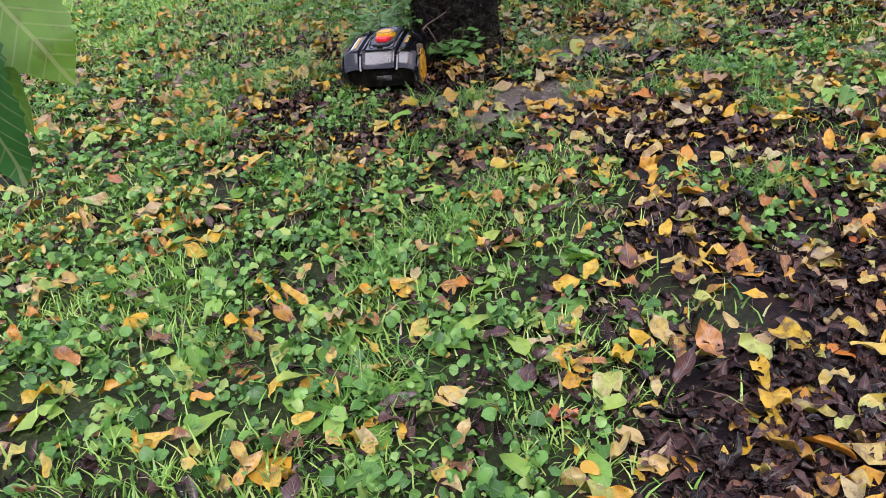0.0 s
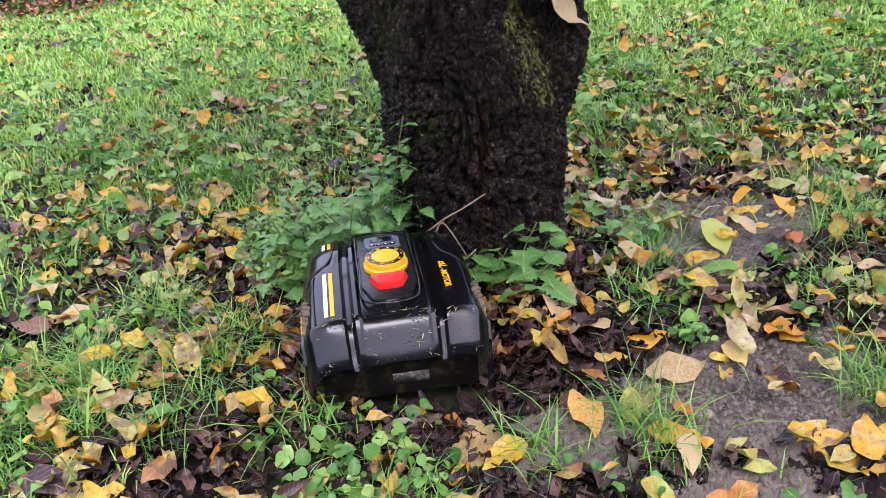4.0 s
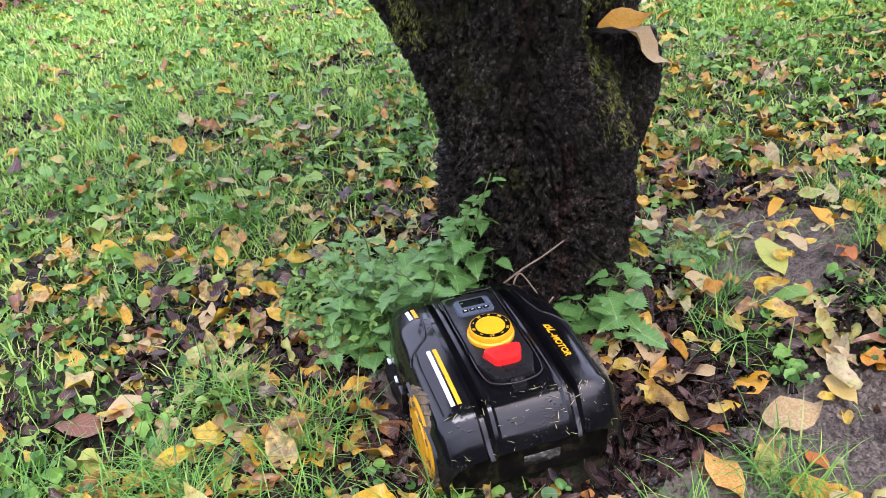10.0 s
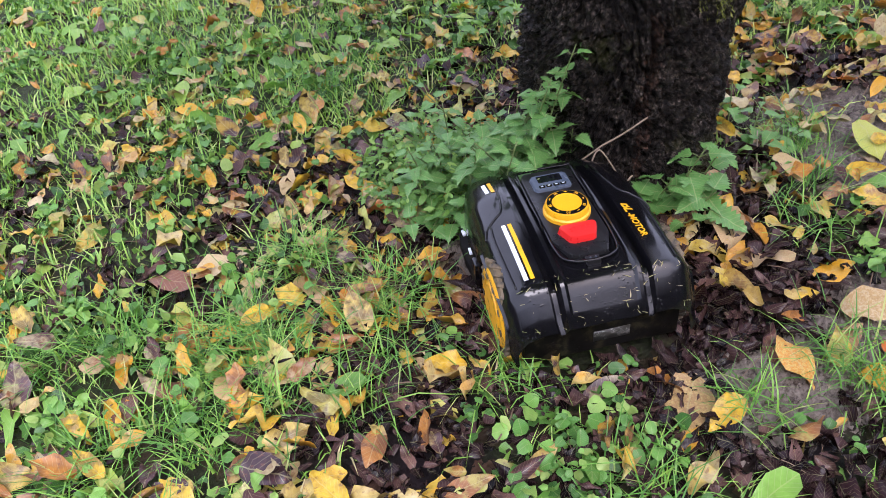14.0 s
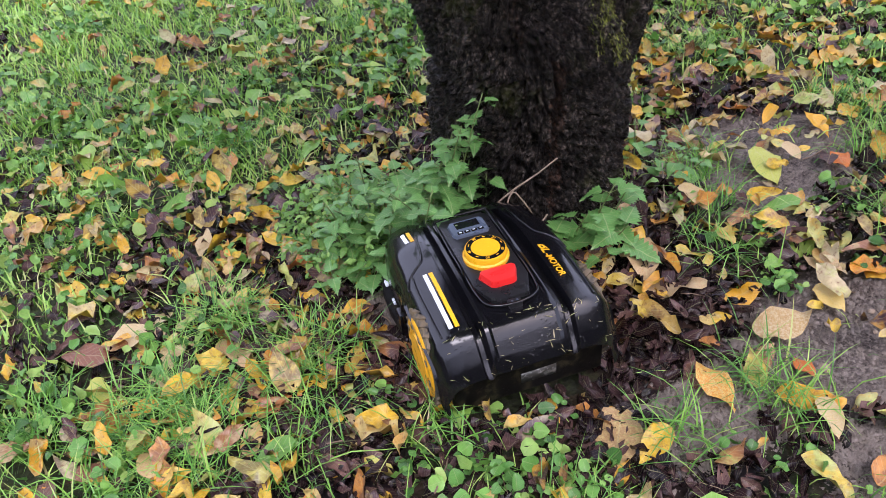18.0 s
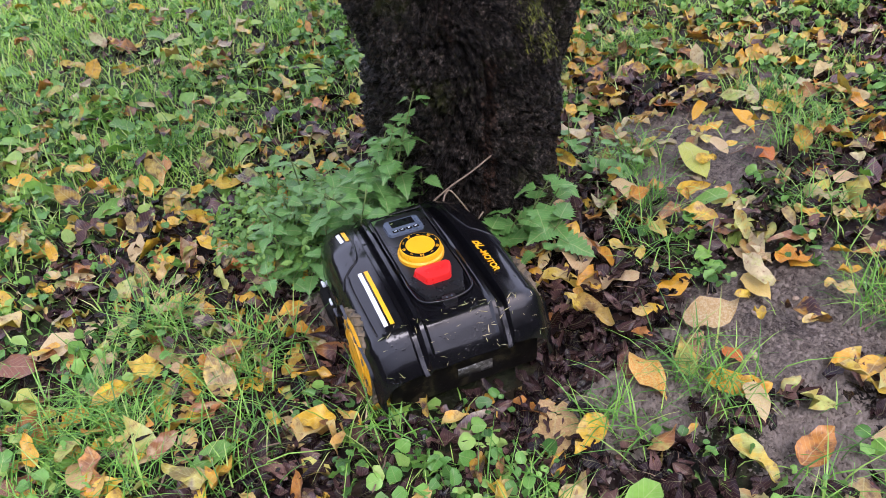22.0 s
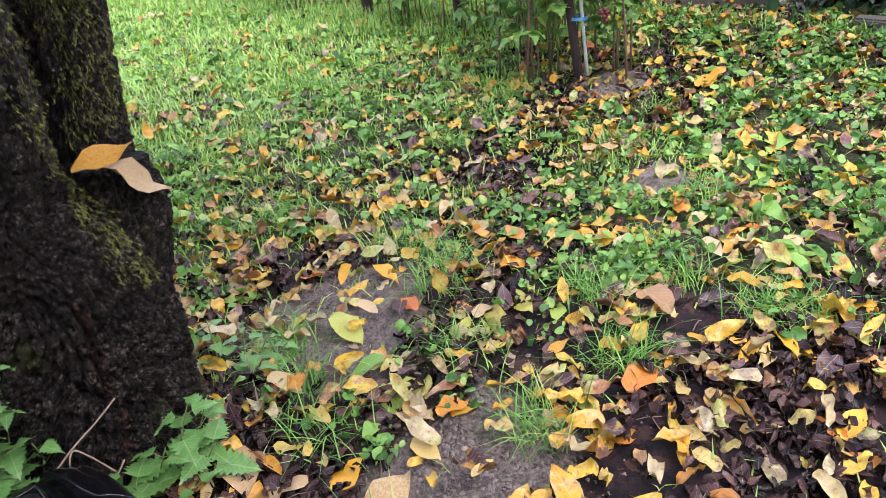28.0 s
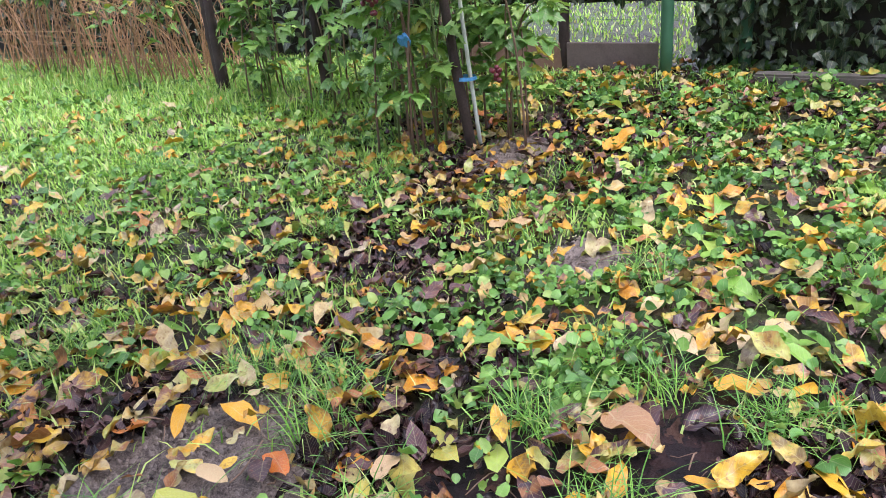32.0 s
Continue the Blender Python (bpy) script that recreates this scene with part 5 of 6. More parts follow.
lay(0.496, 4.003, 0.454, 3.889, "tan")
lay(1.033, 3.152, 0.942, 3.039, "tan")
lay(1.895, 3.739, 1.951, 3.614, "tan")
lay(1.025, 3.234, 1.02, 3.147, "tan")
lay(0.902, 3.487, 0.821, 3.372, "lime")
lay(1.085, 2.667, 1.085, 2.587, "lime")
lay(0.988, 4.611, 1.003, 4.527, "lime")
lay(-0.957, 2.172, -0.872, 2.165, "yellow")
lay(-0.481, 1.117, -0.466, 1.254, "yellow")
lay(0.448, 1.132, 0.499, 1.157, "yellow")
lay(0.142, 2.002, 0.188, 1.978, "yellow")
lay(-0.054, 2.141, 0.015, 2.11, "yellow")
lay(0.154, 1.131, 0.187, 1.099, "yellow")
lay(-0.741, 2.323, -0.654, 2.315, "yellow")
lay(1.249, 3.459, 1.34, 3.472, "yellow")
lay(1.184, 4.195, 1.234, 4.058, "yellow")
lay(-0.092, 1.84, -0.041, 1.749, "orange")
lay(0.184, 1.361, 0.217, 1.415, "orange")
lay(-0.293, 1.278, -0.232, 1.289, "orange")
lay(0.736, 1.411, 0.834, 1.359, "orange")
lay(1.118, 2.161, 1.227, 2.178, "orange")
lay(-1.977, 4.112, -1.853, 4.075, "orange")
lay(-0.318, 2.014, -0.266, 1.989, "tan")
lay(-1.2, 2.388, -1.045, 2.4, "tan")
lay(0.233, 1.2, 0.292, 1.163, "tan")
lay(-0.323, 1.459, -0.257, 1.472, "tan")
lay(0.375, 1.854, 0.436, 1.786, "tan")
lay(0.815, 1.812, 0.898, 1.798, "tan")
lay(0.087, 1.593, 0.158, 1.549, "lime")
lay(-0.739, 1.447, -0.727, 1.55, "lime")
lay(0.555, 2.083, 0.631, 2.0, "lime")
lay(0.57, 1.092, 0.621, 1.101, "brown")
lay(-0.488, 1.273, -0.406, 1.215, "brown")
lay(0.411, 1.051, 0.445, 1.062, "brown")
for k in range(185):
    a, r = rl.uniform(0, 6.28), 0.3 + 1.3 * rl.random() ** 0.7
    x, y = 0.25 + r * math.cos(a), 3.6 + 0.8 * r * math.sin(a)
    if not clear(np.array(x), np.array(y), 0.05) or rl.random() < float(mush(np.array(x), np.array(y))) or rl.random() < 0.8 * float(bare(np.array(x), np.array(y))):
        continue
    s, b = rl.uniform(0.055, 0.115), rl.uniform(0, 6.28)
    lay(x, y, x + s * math.cos(b), y + s * math.sin(b), str(rl.choice(list(KINDS), p=[0.3, 0.27, 0.16, 0.09, 0.18])))

# the two leaves caught on the sawn stub
for at, way, face, sz, kind, lab in (((0.01, 3.845, 0.705), (0.95, -0.2, 0.06), (-0.15, -0.45, 0.88), 0.125, "orange", "orange leaf resting on the sawn stub"),
                                     ((0.055, 3.822, 0.698), (0.70, -0.05, -0.70), (0.45, -0.75, 0.5), 0.145, "tan", "pale tan leaf draped over the sawn stub")):
    along = Vector(way).normalized()
    up = (Vector(face) - along * along.dot(Vector(face))).normalized()
    side = along.cross(up)
    ob = new("fallen_leaf", SHAPES[kind][0])
    ob.matrix_basis = Matrix.Translation(at) @ Matrix((side, along, up)).transposed().to_4x4() @ Matrix.Diagonal((sz, sz, sz, 1))
    tagged(ob, lab, "leaf")

# twigs, stalks and bits among the leaves
rt = np.random.default_rng(43)
tw = []
for k in range(900):
    x, y = rt.uniform(-1.6, 3.2), rt.uniform(0.9, 5.0)
    if not clear(np.array(x), np.array(y)):
        continue
    ln, a, z = rt.uniform(0.02, 0.11), rt.uniform(0, 6.28), ground_z(x, y) + rt.uniform(0.004, 0.03)
    q = np.array([[x + (t - 0.5) * ln * math.cos(a) + 0.008 * math.sin(3 * t) * math.sin(a), y + (t - 0.5) * ln * math.sin(a), z + 0.012 * math.sin(3 * t + k)] for t in (0, 0.35, 0.7, 1)])
    tw.append(tube(q, np.full(4, rt.uniform(0.0006, 0.0018)), 5, False))
v, f, _ = merged(tw)
tagged(new("ground_twigs", to_mesh("ground_twigs", v, f, M_TWIG)), "thin brown leaf stalks and twigs on the ground", "twigs", kind="stuff")

# small stones in the bare soil
for k in range(12):
    cx, cy, rx, ry = BARE[int(rt.choice([0, 1, 1, 1, 6]))]
    x, y, s = cx + rt.normal(0, 0.4) * rx, cy + rt.normal(0, 0.4) * ry, rt.uniform(0.004, 0.011)
    bm = bmesh.new()
    bmesh.ops.create_icosphere(bm, subdivisions=2, radius=1)
    for q in bm.verts:
        q.co *= 1 + 0.25 * noise.noise(q.co * 1.3 + Vector((k * 3.1, 0, 0)))
    me = bpy.data.meshes.new("pebble")
    bm.to_mesh(me)
    bm.free()
    me.materials.append(M_STALK if k % 3 else M_SOIL)
    ob = new("pebble", me)
    ob.matrix_basis = pose(x, y, ground_z(x, y) + 0.2 * s, 0, 0, k * 40) @ Matrix.Diagonal((s * 1.2, s, s * 0.7, 1))
    tagged(ob, "small pale brown pebble in the damp soil", "pebble", "pebbles")


# ---- the garden's edge: raspberry rows, dry canes, fence, ivy ----
M_GREENPOLE = speckled("green_coated_pole", (0.035, 0.12, 0.06), (0.06, 0.17, 0.09), 30, 0.4, 0.2, 0.001)
M_PALEPOLE = speckled("pale_plastic_stake", (0.42, 0.48, 0.40), (0.60, 0.64, 0.55), 25, 0.5)
M_BOARD = speckled("rusty_brown_board", (0.15, 0.075, 0.045), (0.30, 0.19, 0.13), 9, 0.8, 0.5, 0.003)
M_GREYBOARD = speckled("grey_concrete_board", (0.09, 0.068, 0.055), (0.19, 0.15, 0.125), 12, 0.85, 0.5, 0.003)
M_KERB = speckled("mossy_kerb", (0.045, 0.04, 0.03), (0.13, 0.115, 0.095), 12, 0.85, 0.7, 0.004, second=(0.07, 0.085, 0.035))
M_BERRY = speckled("dark_berry", (0.06, 0.008, 0.014), (0.17, 0.02, 0.03), 60, 0.35)
M_BLUE = speckled("blue_plastic", (0.04, 0.20, 0.42), (0.08, 0.32, 0.55), 30, 0.4)
# dark backing colour that stands in for the shade inside hedges
M_DEEP = speckled("painted_hedge_shade", (0.012, 0.012, 0.008), (0.035, 0.03, 0.02), 12, 0.9)


def bush(name, x, y, rx, ry, tall, count, canes, rng, label, low=0.05, size=(0.065, 0.115), material=None):
    """Arching canes with three-fingered toothed leaves."""
    z = ground_z(x, y)
    plant = tagged(new(name), label, "bush")
    plant.location = (x, y, z)
    lines = []
    for k in range(canes):
        a, h = rng.uniform(0, 6.28), tall * rng.uniform(0.7, 1.05)
        t = np.linspace(0, 1, 9)
        ox, oy = rng.normal(0, rx * 0.28), rng.normal(0, ry * 0.28)
        line = np.stack([ox + rx * 0.75 * math.cos(a) * t ** 1.8, oy + ry * 0.75 * math.sin(a) * t ** 1.8, h * np.sin(t * 1.5)], 1)
        lines.append(line)
        child("cane", tube_mesh("cane", [tube(line, 0.0055 - 0.003 * t, 7)], M_TWIG if k % 3 else M_STEM), plant)
    base = []
    for k in range(count):
        line = lines[int(rng.integers(canes))]
        u = rng.uniform(low, 1) ** 0.8
        c = np.array([np.interp(u, np.linspace(0, 1, 9), line[:, i]) for i in range(3)])
        a, out = rng.uniform(0, 6.28), rng.uniform(0.03, 0.16)
        base.append((c[0] + out * math.cos(a), c[1] + out * math.sin(a), c[2] + rng.uniform(-0.03, 0.05), a - math.pi / 2))
    base = np.array(base)
    chunks = []
    for off, s in ((0, 1.0), (1.15, 0.8), (-1.15, 0.8)):
        n = len(base)
        chunks.append(leaves("nettle", base[:, :3], base[:, 3] + off + rng.normal(0, 0.15, n), rng.normal(-0.1, 0.35, n), rng.normal(0, 0.3, n), s * rng.uniform(*size, n), rng.uniform(0.95, 1.2, n), rng.uniform(0.05, 0.4, n), rng.uniform(0.2, 0.9, n), 0.6, rng))
    v, f, uv = merged(chunks)
    fol = child("foliage", to_mesh("foliage", v, f, material or M_CANE, uv), plant)
    fol["kind"] = "stuff"
    return plant


rb = np.random.default_rng(51)
bush("raspberry_bush", 2.74, 4.40, 0.42, 0.32, 1.15, 220, 11, rb, "leafy green raspberry bush tied to a wooden post", 0.08, (0.07, 0.12))
bush("raspberry_bush", 2.78, 3.98, 0.25, 0.2, 0.75, 90, 6, rb, "small raspberry shoots beside the post", 0.15)
bush("raspberry_bush", 3.42, 4.52, 0.34, 0.3, 0.95, 110, 7, rb, "leafy raspberry bush before the fence boards", 0.15)
bush("raspberry_bush", 3.0, 4.55, 0.36, 0.32, 1.05, 120, 8, rb, "leafy green raspberry bush in the row")
bush("raspberry_bush", 3.35, 5.1, 0.40, 0.36, 1.15, 170, 9, rb, "green raspberry canes round a dark post")
bush("raspberry_bush", 3.45, 5.75, 0.40, 0.36, 1.1, 170, 9, rb, "dense green raspberry canes in the row")
bush("raspberry_bush", 3.8, 6.9, 0.5, 0.5, 1.2, 200, 8, rb, "yellowing raspberry canes before the dry thicket", 0.2)
bush("raspberry_bush", 4.0, 8.3, 0.6, 0.7, 1.25, 220, 9, rb, "yellow-green raspberry canes over dry stalks", 0.35)
bush("raspberry_bush", 3.75, 4.75, 0.3, 0.3, 0.45, 90, 7, rb, "low green bramble at the fence board", 0.1, (0.035, 0.06))

post("garden_stake", 2.69, 4.09, 1.35, 0.009, "pale plastic garden stake beside the wooden post", (-0.05, 0.07), M_PALEPOLE, 8, "stake")
post("wooden_post", 3.60, 6.20, 1.5, 0.028, "thin bent brown post beside a thicker one", (0.05, 0.02))
tie = bmesh.new()
bmesh.ops.create_cone(tie, cap_ends=False, segments=16, radius1=0.042, radius2=0.038, depth=0.014)
me = bpy.data.meshes.new("plant_tie")
tie.to_mesh(me)
tie.free()
me.materials.append(M_BLUE)
ob = tagged(new("plant_tie", me), "blue plastic tie holding the stake to the post", "tie")
ob.location = (2.66, 4.12, 0.33)
bm = bmesh.new()
bmesh.ops.create_icosphere(bm, subdivisions=3, radius=0.024)
for q in bm.verts:
    q.co *= 1 + 0.8 * noise.noise(q.co * 55)
    q.co.x *= 0.5
me = bpy.data.meshes.new("blue_bag")
bm.to_mesh(me)
bm.free()
me.materials.append(M_BLUE)
ob = tagged(new("blue_bag", me), "crumpled blue plastic bag caught in the bush", "bag")
ob.location = (2.56, 4.33, 0.50)
for x, y, z, cnt in ((2.64, 3.98, 0.36, 9), (2.38, 4.36, 0.66, 8), (2.40, 4.38, 0.76, 7)):
    cl = tagged(new("berry_cluster"), "cluster of dark red overripe raspberries", "berries")
    cl.location = (x, y, z)
    for k in range(cnt):
        bm = bmesh.new()
        bmesh.ops.create_icosphere(bm, subdivisions=2, radius=0.011, matrix=Matrix.Translation(rb.normal(0, 0.016, 3).tolist()))
        part("berry", bm, M_BERRY, cl)
    child("stem", tube_mesh("stem", [tube([(0, 0, 0.0), (0.01, 0.03, 0.05), (0.02, 0.08, 0.09)], [0.002] * 3, 5)], M_STEM), cl)

# dry brown canes at the far edge of the lawn, clump by clump
def cane_clump(cx, cy, count, rng):
    z = ground_z(cx, cy)
    clump = tagged(new("dry_cane_clump"), "clump of reddish-brown dry canes at the lawn edge", "canes", "dry canes")
    clump.location = (cx, cy, z)
    a0 = rng.uniform(0, 6.28)
    for k in range(count):
        x, y = rng.normal(0, 0.13), rng.normal(0, 0.17)
        h, a, l = rng.uniform(0.35, 1.3), a0 + rng.normal(0, 1.4), rng.uniform(0.1, 1.0)
        line = curve_points([(x, y, -0.02), (x + 0.3 * l * math.cos(a), y + 0.3 * l * math.sin(a), 0.55 * h), (x + l * math.cos(a), y + l * math.sin(a), h * (1 - 0.25 * l))], 4)
        child("cane", tube_mesh("cane", [tube(line, np.linspace(rng.uniform(0.003, 0.006), 0.0015, len(line)), 5, False)], M_DRYCANE), clump)


for k in range(15):
    y = 6.45 + 0.235 * k
    cane_clump(3.85 + 0.05 * k + (k % 2) * 0.28, y, 19, rb)
n = 6000
wx, wy = rb.uniform(3.2, 4.2, n), rb.uniform(4.6, 10.2, n)
wx = wx + 0.06 * (wy - 6)
stuff("edge_grass", blades(np.stack([wx, wy, height(wx, wy)], 1), rb.uniform(0, 6.28, n), rb.uniform(0.05, 0.15, n), rb.uniform(0.004, 0.008, n), rb.uniform(0.3, 1.0, n)), M_GRASS, "long unmown grass along the lawn edge", "grass")


# fence along the garden's edge: x of its line at a given y
def fence_x(y):
    return 3.86 + 0.12 * (y - 3.55)


post("fence_pole", 3.83, 3.54, 1.7, 0.030, "green plastic-coated round fence pole", (0.0, 0.0), M_GREENPOLE, 20, "pole")
post("fence_pole", 3.93, 3.18, 1.7, 0.028, "green plastic-coated round fence pole half hidden by ivy", (0.0, 0.0), M_GREENPOLE, 20, "pole")
for y0, y1, z1, m, lab in ((4.12, 4.75, 0.20, M_BOARD, "rusty brown board closing the fence foot"), (3.60, 4.10, 0.19, M_GREYBOARD, "grey concrete board closing the fence foot")):
    bm = bmesh.new()
    c0, c1 = fence_x(y0) + 0.05, fence_x(y1) + 0.05
    low = ground_z(c0, y0) - 0.03
    vs = []
    for x, y in ((c0, y0), (c1, y1), (c1 + 0.025, y1), (c0 + 0.025, y0)):
        vs.append((bm.verts.new((x, y, low)), bm.verts.new((x, y, low + z1))))
    for k in range(4):
        a, b = vs[k], vs[(k + 1) % 4]
        bm.faces.new((a[0], b[0], b[1], a[1]))
    bm.faces.new([q[1] for q in vs])
    bm.faces.new([q[0] for q in vs][::-1])
    bmesh.ops.recalc_face_normals(bm, faces=bm.faces)
    bmesh.ops.bevel(bm, geom=list(bm.edges), offset=0.004, segments=1, affect="EDGES")
    me = bpy.data.meshes.new("fence_board")
    bm.to_mesh(me)
    bm.free()
    me.materials.append(m)
    tagged(new("fence_board", me), lab, "board", "fence boards")
post("wooden_post", fence_x(4.12) + 0.09, 4.12, 1.5, 0.03, "dark wooden post behind the fence boards")
# wire mesh of the fence in the gap
wires = []
for k in range(7):
    z = 0.35 + 0.15 * k
    wires.append(tube([(fence_x(y) + 0.07, y, z) for y in (3.5, 4.2, 5.0)], [0.0012] * 3, 5, False))
for k in range(15):
    y = 3.5 + 0.1 * k
    wires.append(tube([(fence_x(y) + 0.07, y, z) for z in (0.2, 0.8, 1.4)], [0.0012] * 3, 5, False))
v, f, _ = merged(wires)
tagged(new("fence_mesh", to_mesh("fence_mesh", v, f, M_GREENPOLE)), "thin green wire fence mesh", "fence")

# kerb stones under the hedge
for k in range(5):
    y1 = 3.12 - 0.62 * k
    y0 = y1 - 0.60
    bm = bmesh.new()
    bmesh.ops.create_cube(bm, size=1, matrix=Matrix.Translation((fence_x((y0 + y1) / 2) - 0.10, (y0 + y1) / 2, ground_z(3.7, y0) - 0.01)) @ Matrix.Rotation(-0.12, 4, "Z") @ Matrix.Diagonal((0.09, 0.60, 0.14, 1)))
    bmesh.ops.bevel(bm, geom=list(bm.edges), offset=0.010, segments=2, affect="EDGES")
    bmesh.ops.subdivide_edges(bm, edges=list(bm.edges), cuts=2, use_grid_fill=True)
    for q in bm.verts:
        q.co += 0.007 * noise.noise_vector(q.co * 9)
    me = bpy.data.meshes.new("kerb_stone")
    bm.to_mesh(me)
    bm.free()
    me.materials.append(M_KERB)
    tagged(new("kerb_stone", me), "mossy weathered concrete kerb stone under the ivy", "kerb", "kerb stones")


def ivy(name, y0, y1, z0, z1, set_back, count, rng, label, size=(0.038, 0.07)):
    """An ivy-covered stretch of fence: dark sheets painting inner shade, leaves lapping over the face."""
    hedge = tagged(new(name), label, "hedge")
    bx, by = fence_x((y0 + y1) / 2) + set_back, (y0 + y1) / 2
    hedge.location = (bx, by, 0)
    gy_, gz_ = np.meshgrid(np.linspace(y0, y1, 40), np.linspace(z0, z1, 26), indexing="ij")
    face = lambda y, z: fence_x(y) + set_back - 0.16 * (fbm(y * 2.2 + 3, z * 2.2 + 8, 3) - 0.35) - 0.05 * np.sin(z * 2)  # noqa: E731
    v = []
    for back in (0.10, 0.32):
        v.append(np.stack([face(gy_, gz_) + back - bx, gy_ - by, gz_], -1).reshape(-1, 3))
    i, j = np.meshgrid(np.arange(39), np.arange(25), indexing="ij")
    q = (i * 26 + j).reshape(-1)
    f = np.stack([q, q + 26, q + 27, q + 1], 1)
    child("shade_backing", to_mesh("shade_backing", np.vstack(v), np.vstack([f, f[:, ::-1] + 1040]), M_DEEP), hedge)
    y, z = rng.uniform(y0, y1, count), rng.uniform(z0, z1, count)
    x = face(y, z) + rng.uniform(-0.06, 0.09, count)
    p = np.stack([x - bx, y - by, z + 0.03], 1)
    # leaves hang with their faces to the garden, which lies towards lower x
    v, f, uv = leaves("ivy", p, math.pi / 2 + rng.normal(0, 0.55, count), rng.normal(-0.8, 0.45, count), rng.normal(0, 0.55, count), rng.uniform(*size, count), rng.uniform(0.85, 1.15, count), rng.uniform(-0.1, 0.3, count), rng.uniform(0.0, 0.6, count), 0.5, rng)
    lv = child("foliage", to_mesh("foliage", v, f, M_IVY, uv), hedge)
    lv["kind"] = "stuff"
    return hedge


ivy("ivy_hedge", 0.0, 3.42, 0.10, 1.75, 0.10, 6800, rb, "dense dark green ivy hedge over the fence")
ivy("ivy_hedge", 3.42, 4.9, 0.42, 1.75, 0.16, 2500, rb, "dark ivy hanging over the gap in the fence")
ivy("ivy_hedge", 4.9, 11.0, 0.0, 1.9, 0.75, 2800, rb, "dark ivy hedge behind the raspberry canes", (0.06, 0.10))

# bright lawn beyond the fence and the far garden
p_ = rb.uniform((4.2, 1.5), (9.5, 9.5), (20000, 2))
p3 = np.column_stack([p_, height(p_[:, 0], p_[:, 1])])
k = len(p3)
stuff("outer_lawn", blades(p3, rb.uniform(0, 6.28, k), rb.uniform(0.02, 0.05, k), rb.uniform(0.008, 0.014, k), rb.uniform(0.2, 0.9, k)), M_GRASS, "bright mown lawn beyond the fence", "grass")

# ---- branches overhead and the leaves that hang into the way ----
M_WOOD = speckled("young_bark", (0.035, 0.026, 0.022), (0.11, 0.08, 0.06), 30, 0.6)


def hang(points, leaf_list, label, rng, material=M_TREELEAF):
    """A drooping twig with a few leaves; each leaf is (base, tip, kind of width)."""
    tw_ = tagged(new("hanging_twig"), label, "twig")
    o = np.array(points[0])
    tw_.location = o
    p = curve_points(np.array(points) - o, 8)
    child("stem", tube_mesh("stem", [tube(p, np.linspace(0.004, 0.0015, len(p)), 6)], M_WOOD), tw_)
    for base, tip, wide, roll in leaf_list:
        b, t = np.array(base) - o, np.array(tip) - o
        d = t - b
        s = float(np.linalg.norm(d))
        near = p[np.argmin(np.linalg.norm(p - b, axis=1))]
        v, f, uv = leaves("toothed", b[None], math.atan2(-d[0], d[1]), math.asin(max(-1, min(1, d[2] / s))), roll, s, wide, 0.12, 0.12, 0.4, rng)
        lf = child("leaf", to_mesh("leaf", v, f, material, uv), tw_)
        child("leaf_stalk", tube_mesh("leaf_stalk", [tube([near, (near + b) / 2 + np.array([0, 0, 0.004]), b], [0.0012] * 3, 5, False)], M_STEM), lf)
    return tw_


rh = np.random.default_rng(61)
hang([(0.04, 2.95, 2.42), (-0.16, 2.75, 1.8), (-0.27, 2.62, 1.4), (-0.295, 2.605, 1.26)], [((-0.297, 2.602, 1.245), (-0.312, 2.585, 1.137), 0.95, 1.25), ((-0.292, 2.545, 1.265), (-0.297, 2.505, 1.17), 0.8, 1.2)],
     "drooping cherry twig with a spotted yellow-green leaf", rh)
hang([(0.0, 3.4, 2.1), (-0.3, 3.1, 1.65), (-0.47, 2.96, 1.35), (-0.5, 2.95, 1.22)], [((-0.50, 2.965, 1.195), (-0.445, 2.93, 1.145), 1.5, 0.5), ((-0.50, 2.77, 1.285), (-0.497, 2.765, 1.213), 0.75, 1.2), ((-0.31, 3.08, 1.28), (-0.304, 3.087, 1.20), 1.0, 1.0), ((-0.24, 3.06, 1.30), (-0.26, 3.08, 1.225), 1.0, 0.9)],
     "drooping cherry twig with green leaves", rh)
hang([(-0.35, 3.3, 2.0), (-0.55, 3.15, 1.5), (-0.63, 3.07, 1.15), (-0.635, 3.06, 1.09)], [((-0.635, 3.062, 1.085), (-0.622, 3.046, 1.012), 0.75, 0.9), ((-0.66, 3.07, 1.11), (-0.68, 3.07, 1.045), 0.9, 0.6)],
     "thin cherry twig with small yellow-green leaves", rh)
hang([(0.1, 1.7, 2.72), (-0.1, 0.95, 1.9), (-0.2, 0.5, 1.35), (-0.215, 0.40, 1.14)], [((-0.225, 0.41, 1.125), (-0.184, 0.402, 1.06), 1.25, 0.6), ((-0.205, 0.36, 1.11), (-0.193, 0.343, 1.035), 1.2, 0.9), ((-0.21, 0.38, 1.10), (-0.205, 0.40, 1.03), 1.1, 0.9)],
     "drooping cherry twig with broad green leaves", rh, M_TREEGREEN)


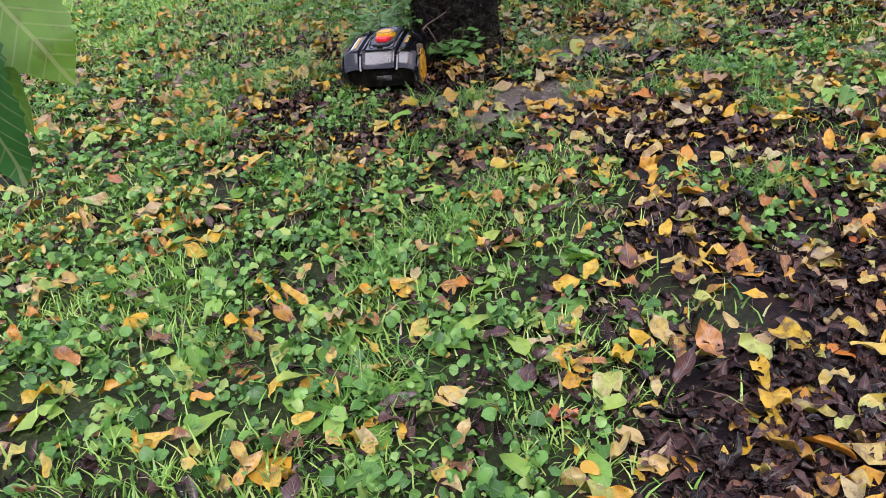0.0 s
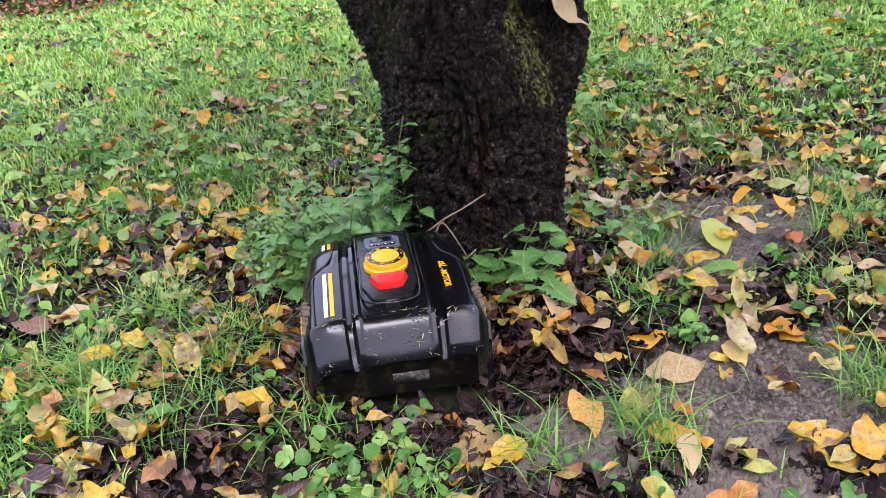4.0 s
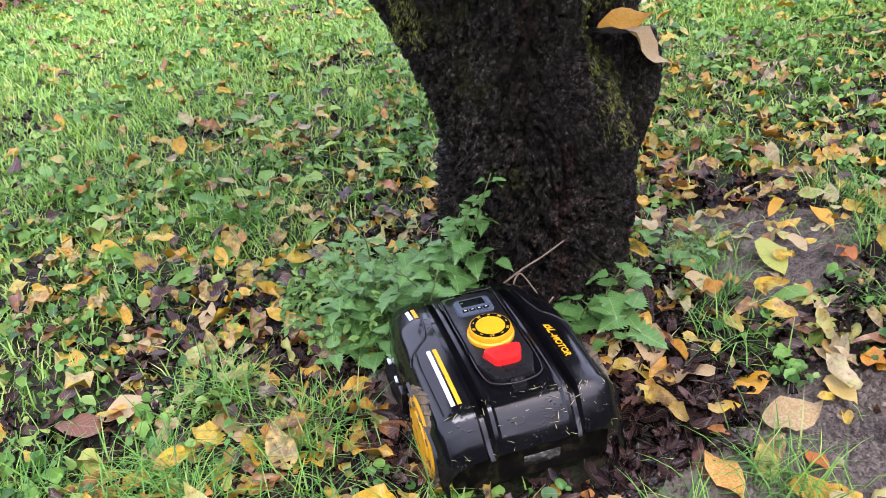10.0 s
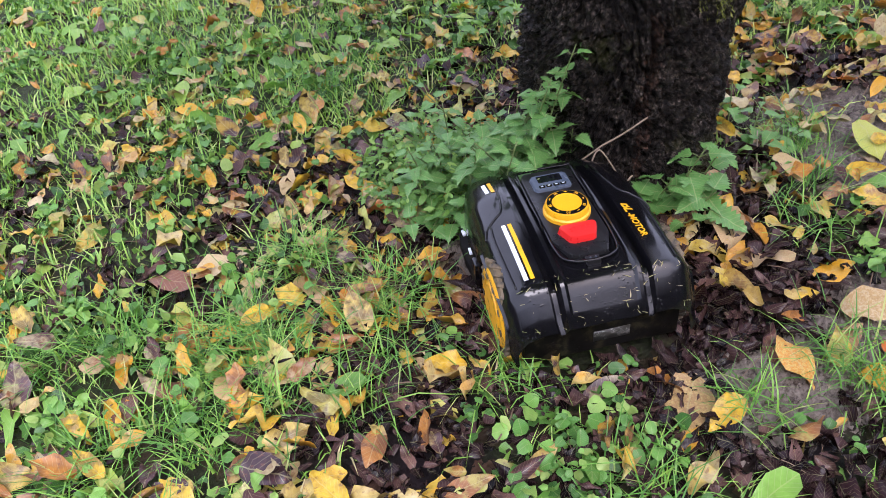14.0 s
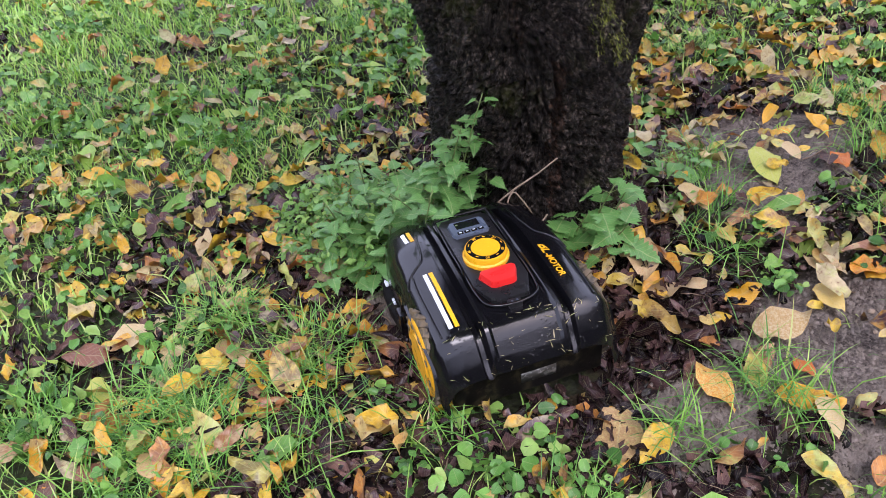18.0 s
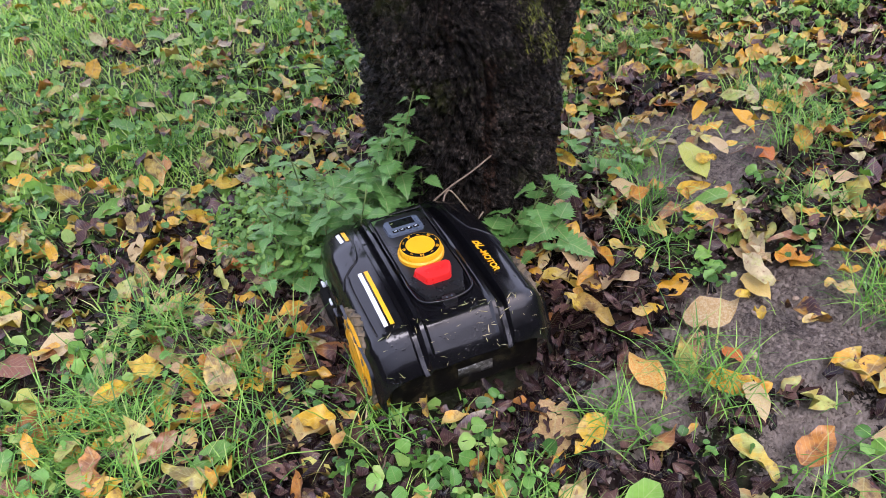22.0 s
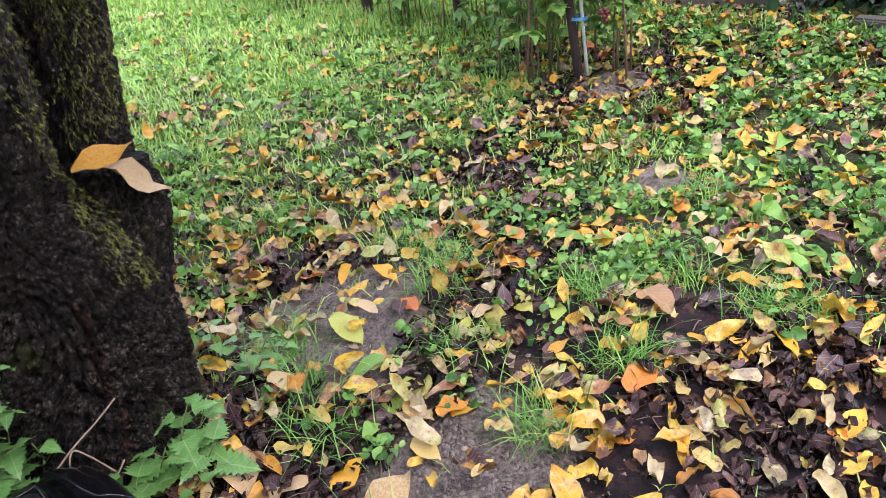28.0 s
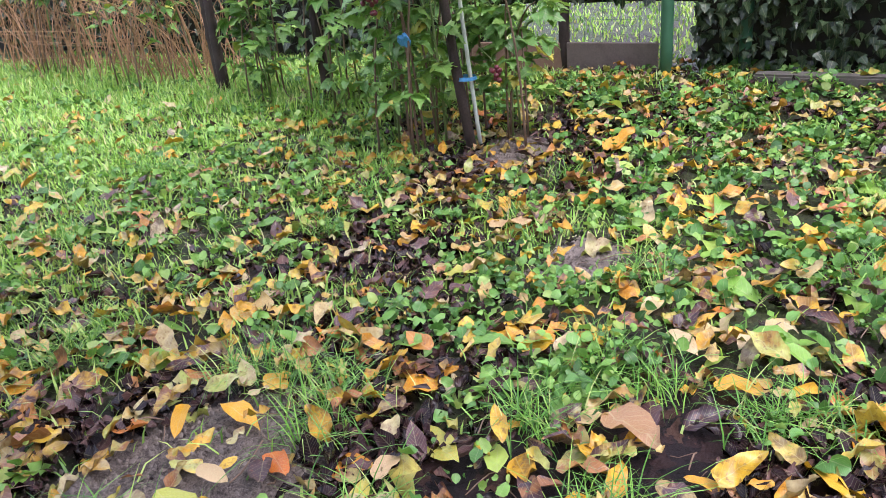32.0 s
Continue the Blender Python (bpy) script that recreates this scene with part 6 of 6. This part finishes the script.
# the crown: thinning autumn leaves on branches high overhead
crown_at = tree.location.copy()
rk = np.random.default_rng(71)
boughs, spots = [], []
for k in range(46):
    a, r = rk.uniform(0, 6.28), rk.uniform(0.4, 2.3)
    root = [(-1.2, 4.45, 2.0), (0.0, 3.3, 2.15), (0.1, 2.2, 2.65), (0.6, 4.2, 2.2)][k % 4]
    tip = (-0.1 + r * math.cos(a), 3.7 + r * math.sin(a), rk.uniform(2.5, 4.2))
    mid = [(p_ + q_) / 2 + rk.normal(0, 0.12) for p_, q_ in zip(root, tip)]
    line = curve_points([root, (mid[0], mid[1], mid[2] + 0.3), tip], 8)
    boughs.append(tube(line - np.array(crown_at), np.linspace(0.03, 0.005, len(line)), 7, False))
    for c in line[3:]:
        m = 17
        spots.append(c + rk.normal(0, 0.26, (m, 3)))
v, f, _ = merged(boughs)
child("branches", to_mesh("branches", v, f, M_WOOD), tree)
sp = np.vstack(spots)
sp = sp[sp[:, 2] > 2.2]
k = len(sp)
v, f, uv = leaves("round", sp - np.array(crown_at), rk.uniform(0, 6.28, k), rk.normal(-0.7, 0.5, k), rk.normal(0, 0.5, k), rk.uniform(0.08, 0.13, k), 0.55, 0.2, 0.4, 0.5, rk)
cr = child("crown", to_mesh("crown", v, f, M_TREELEAF, uv), tree, "thinning yellow-green autumn crown")
cr["kind"] = "stuff"


# plain unseen hedges added to close the garden behind and beside the walk
# they also block the low sky and darken reflections
def boundary_hedge(name, x0, y0, x1, y1, tall, rng):
    n = int(math.hypot(x1 - x0, y1 - y0) / 0.25)
    t, z = np.meshgrid(np.linspace(0, 1, n), np.linspace(0, tall, 16), indexing="ij")
    nx, ny = (y1 - y0), -(x1 - x0)
    k = math.hypot(nx, ny)
    off = 0.5 * (fbm(t * n * 0.5 + 3, z * 2, 4) - 0.5) - 0.3 * smoothstep(tall * 0.75, tall, z)
    v = np.stack([x0 + (x1 - x0) * t + nx / k * off, y0 + (y1 - y0) * t + ny / k * off, z + 0.25 * fbm(t * n * 0.3, z * 0 + 5, 2) * smoothstep(0, tall, z)], -1).reshape(-1, 3)
    i, j = np.meshgrid(np.arange(n - 1), np.arange(15), indexing="ij")
    q = (i * 16 + j).reshape(-1)
    hedge = tagged(new(name, to_mesh(name, v, np.stack([q, q + 16, q + 17, q + 1], 1), M_DEEP)), "unseen dark green hedge added to close the plot and block low skylight", "hedge", kind="structure")
    m = 1500
    a = rng.integers(0, len(v), m)
    lv, lf, uv = leaves("round", v[a] + rng.normal(0, 0.1, (m, 3)), rng.uniform(0, 6.28, m), rng.normal(-0.5, 0.5, m), rng.normal(0, 0.5, m), rng.uniform(0.08, 0.16, m), 0.7, 0.2, 0.3, 0.4, rng)
    fo = child("foliage", to_mesh("foliage", lv, lf, M_IVY, uv), hedge)
    fo["kind"] = "stuff"


boundary_hedge("hedge_south", -9, -3.5, 9, -3.5, 3.2, rk)
boundary_hedge("hedge_west", -8.5, -4, -8.5, 15, 2.6, rk)
boundary_hedge("hedge_north", -9, 15, 9, 15, 2.6, rk)
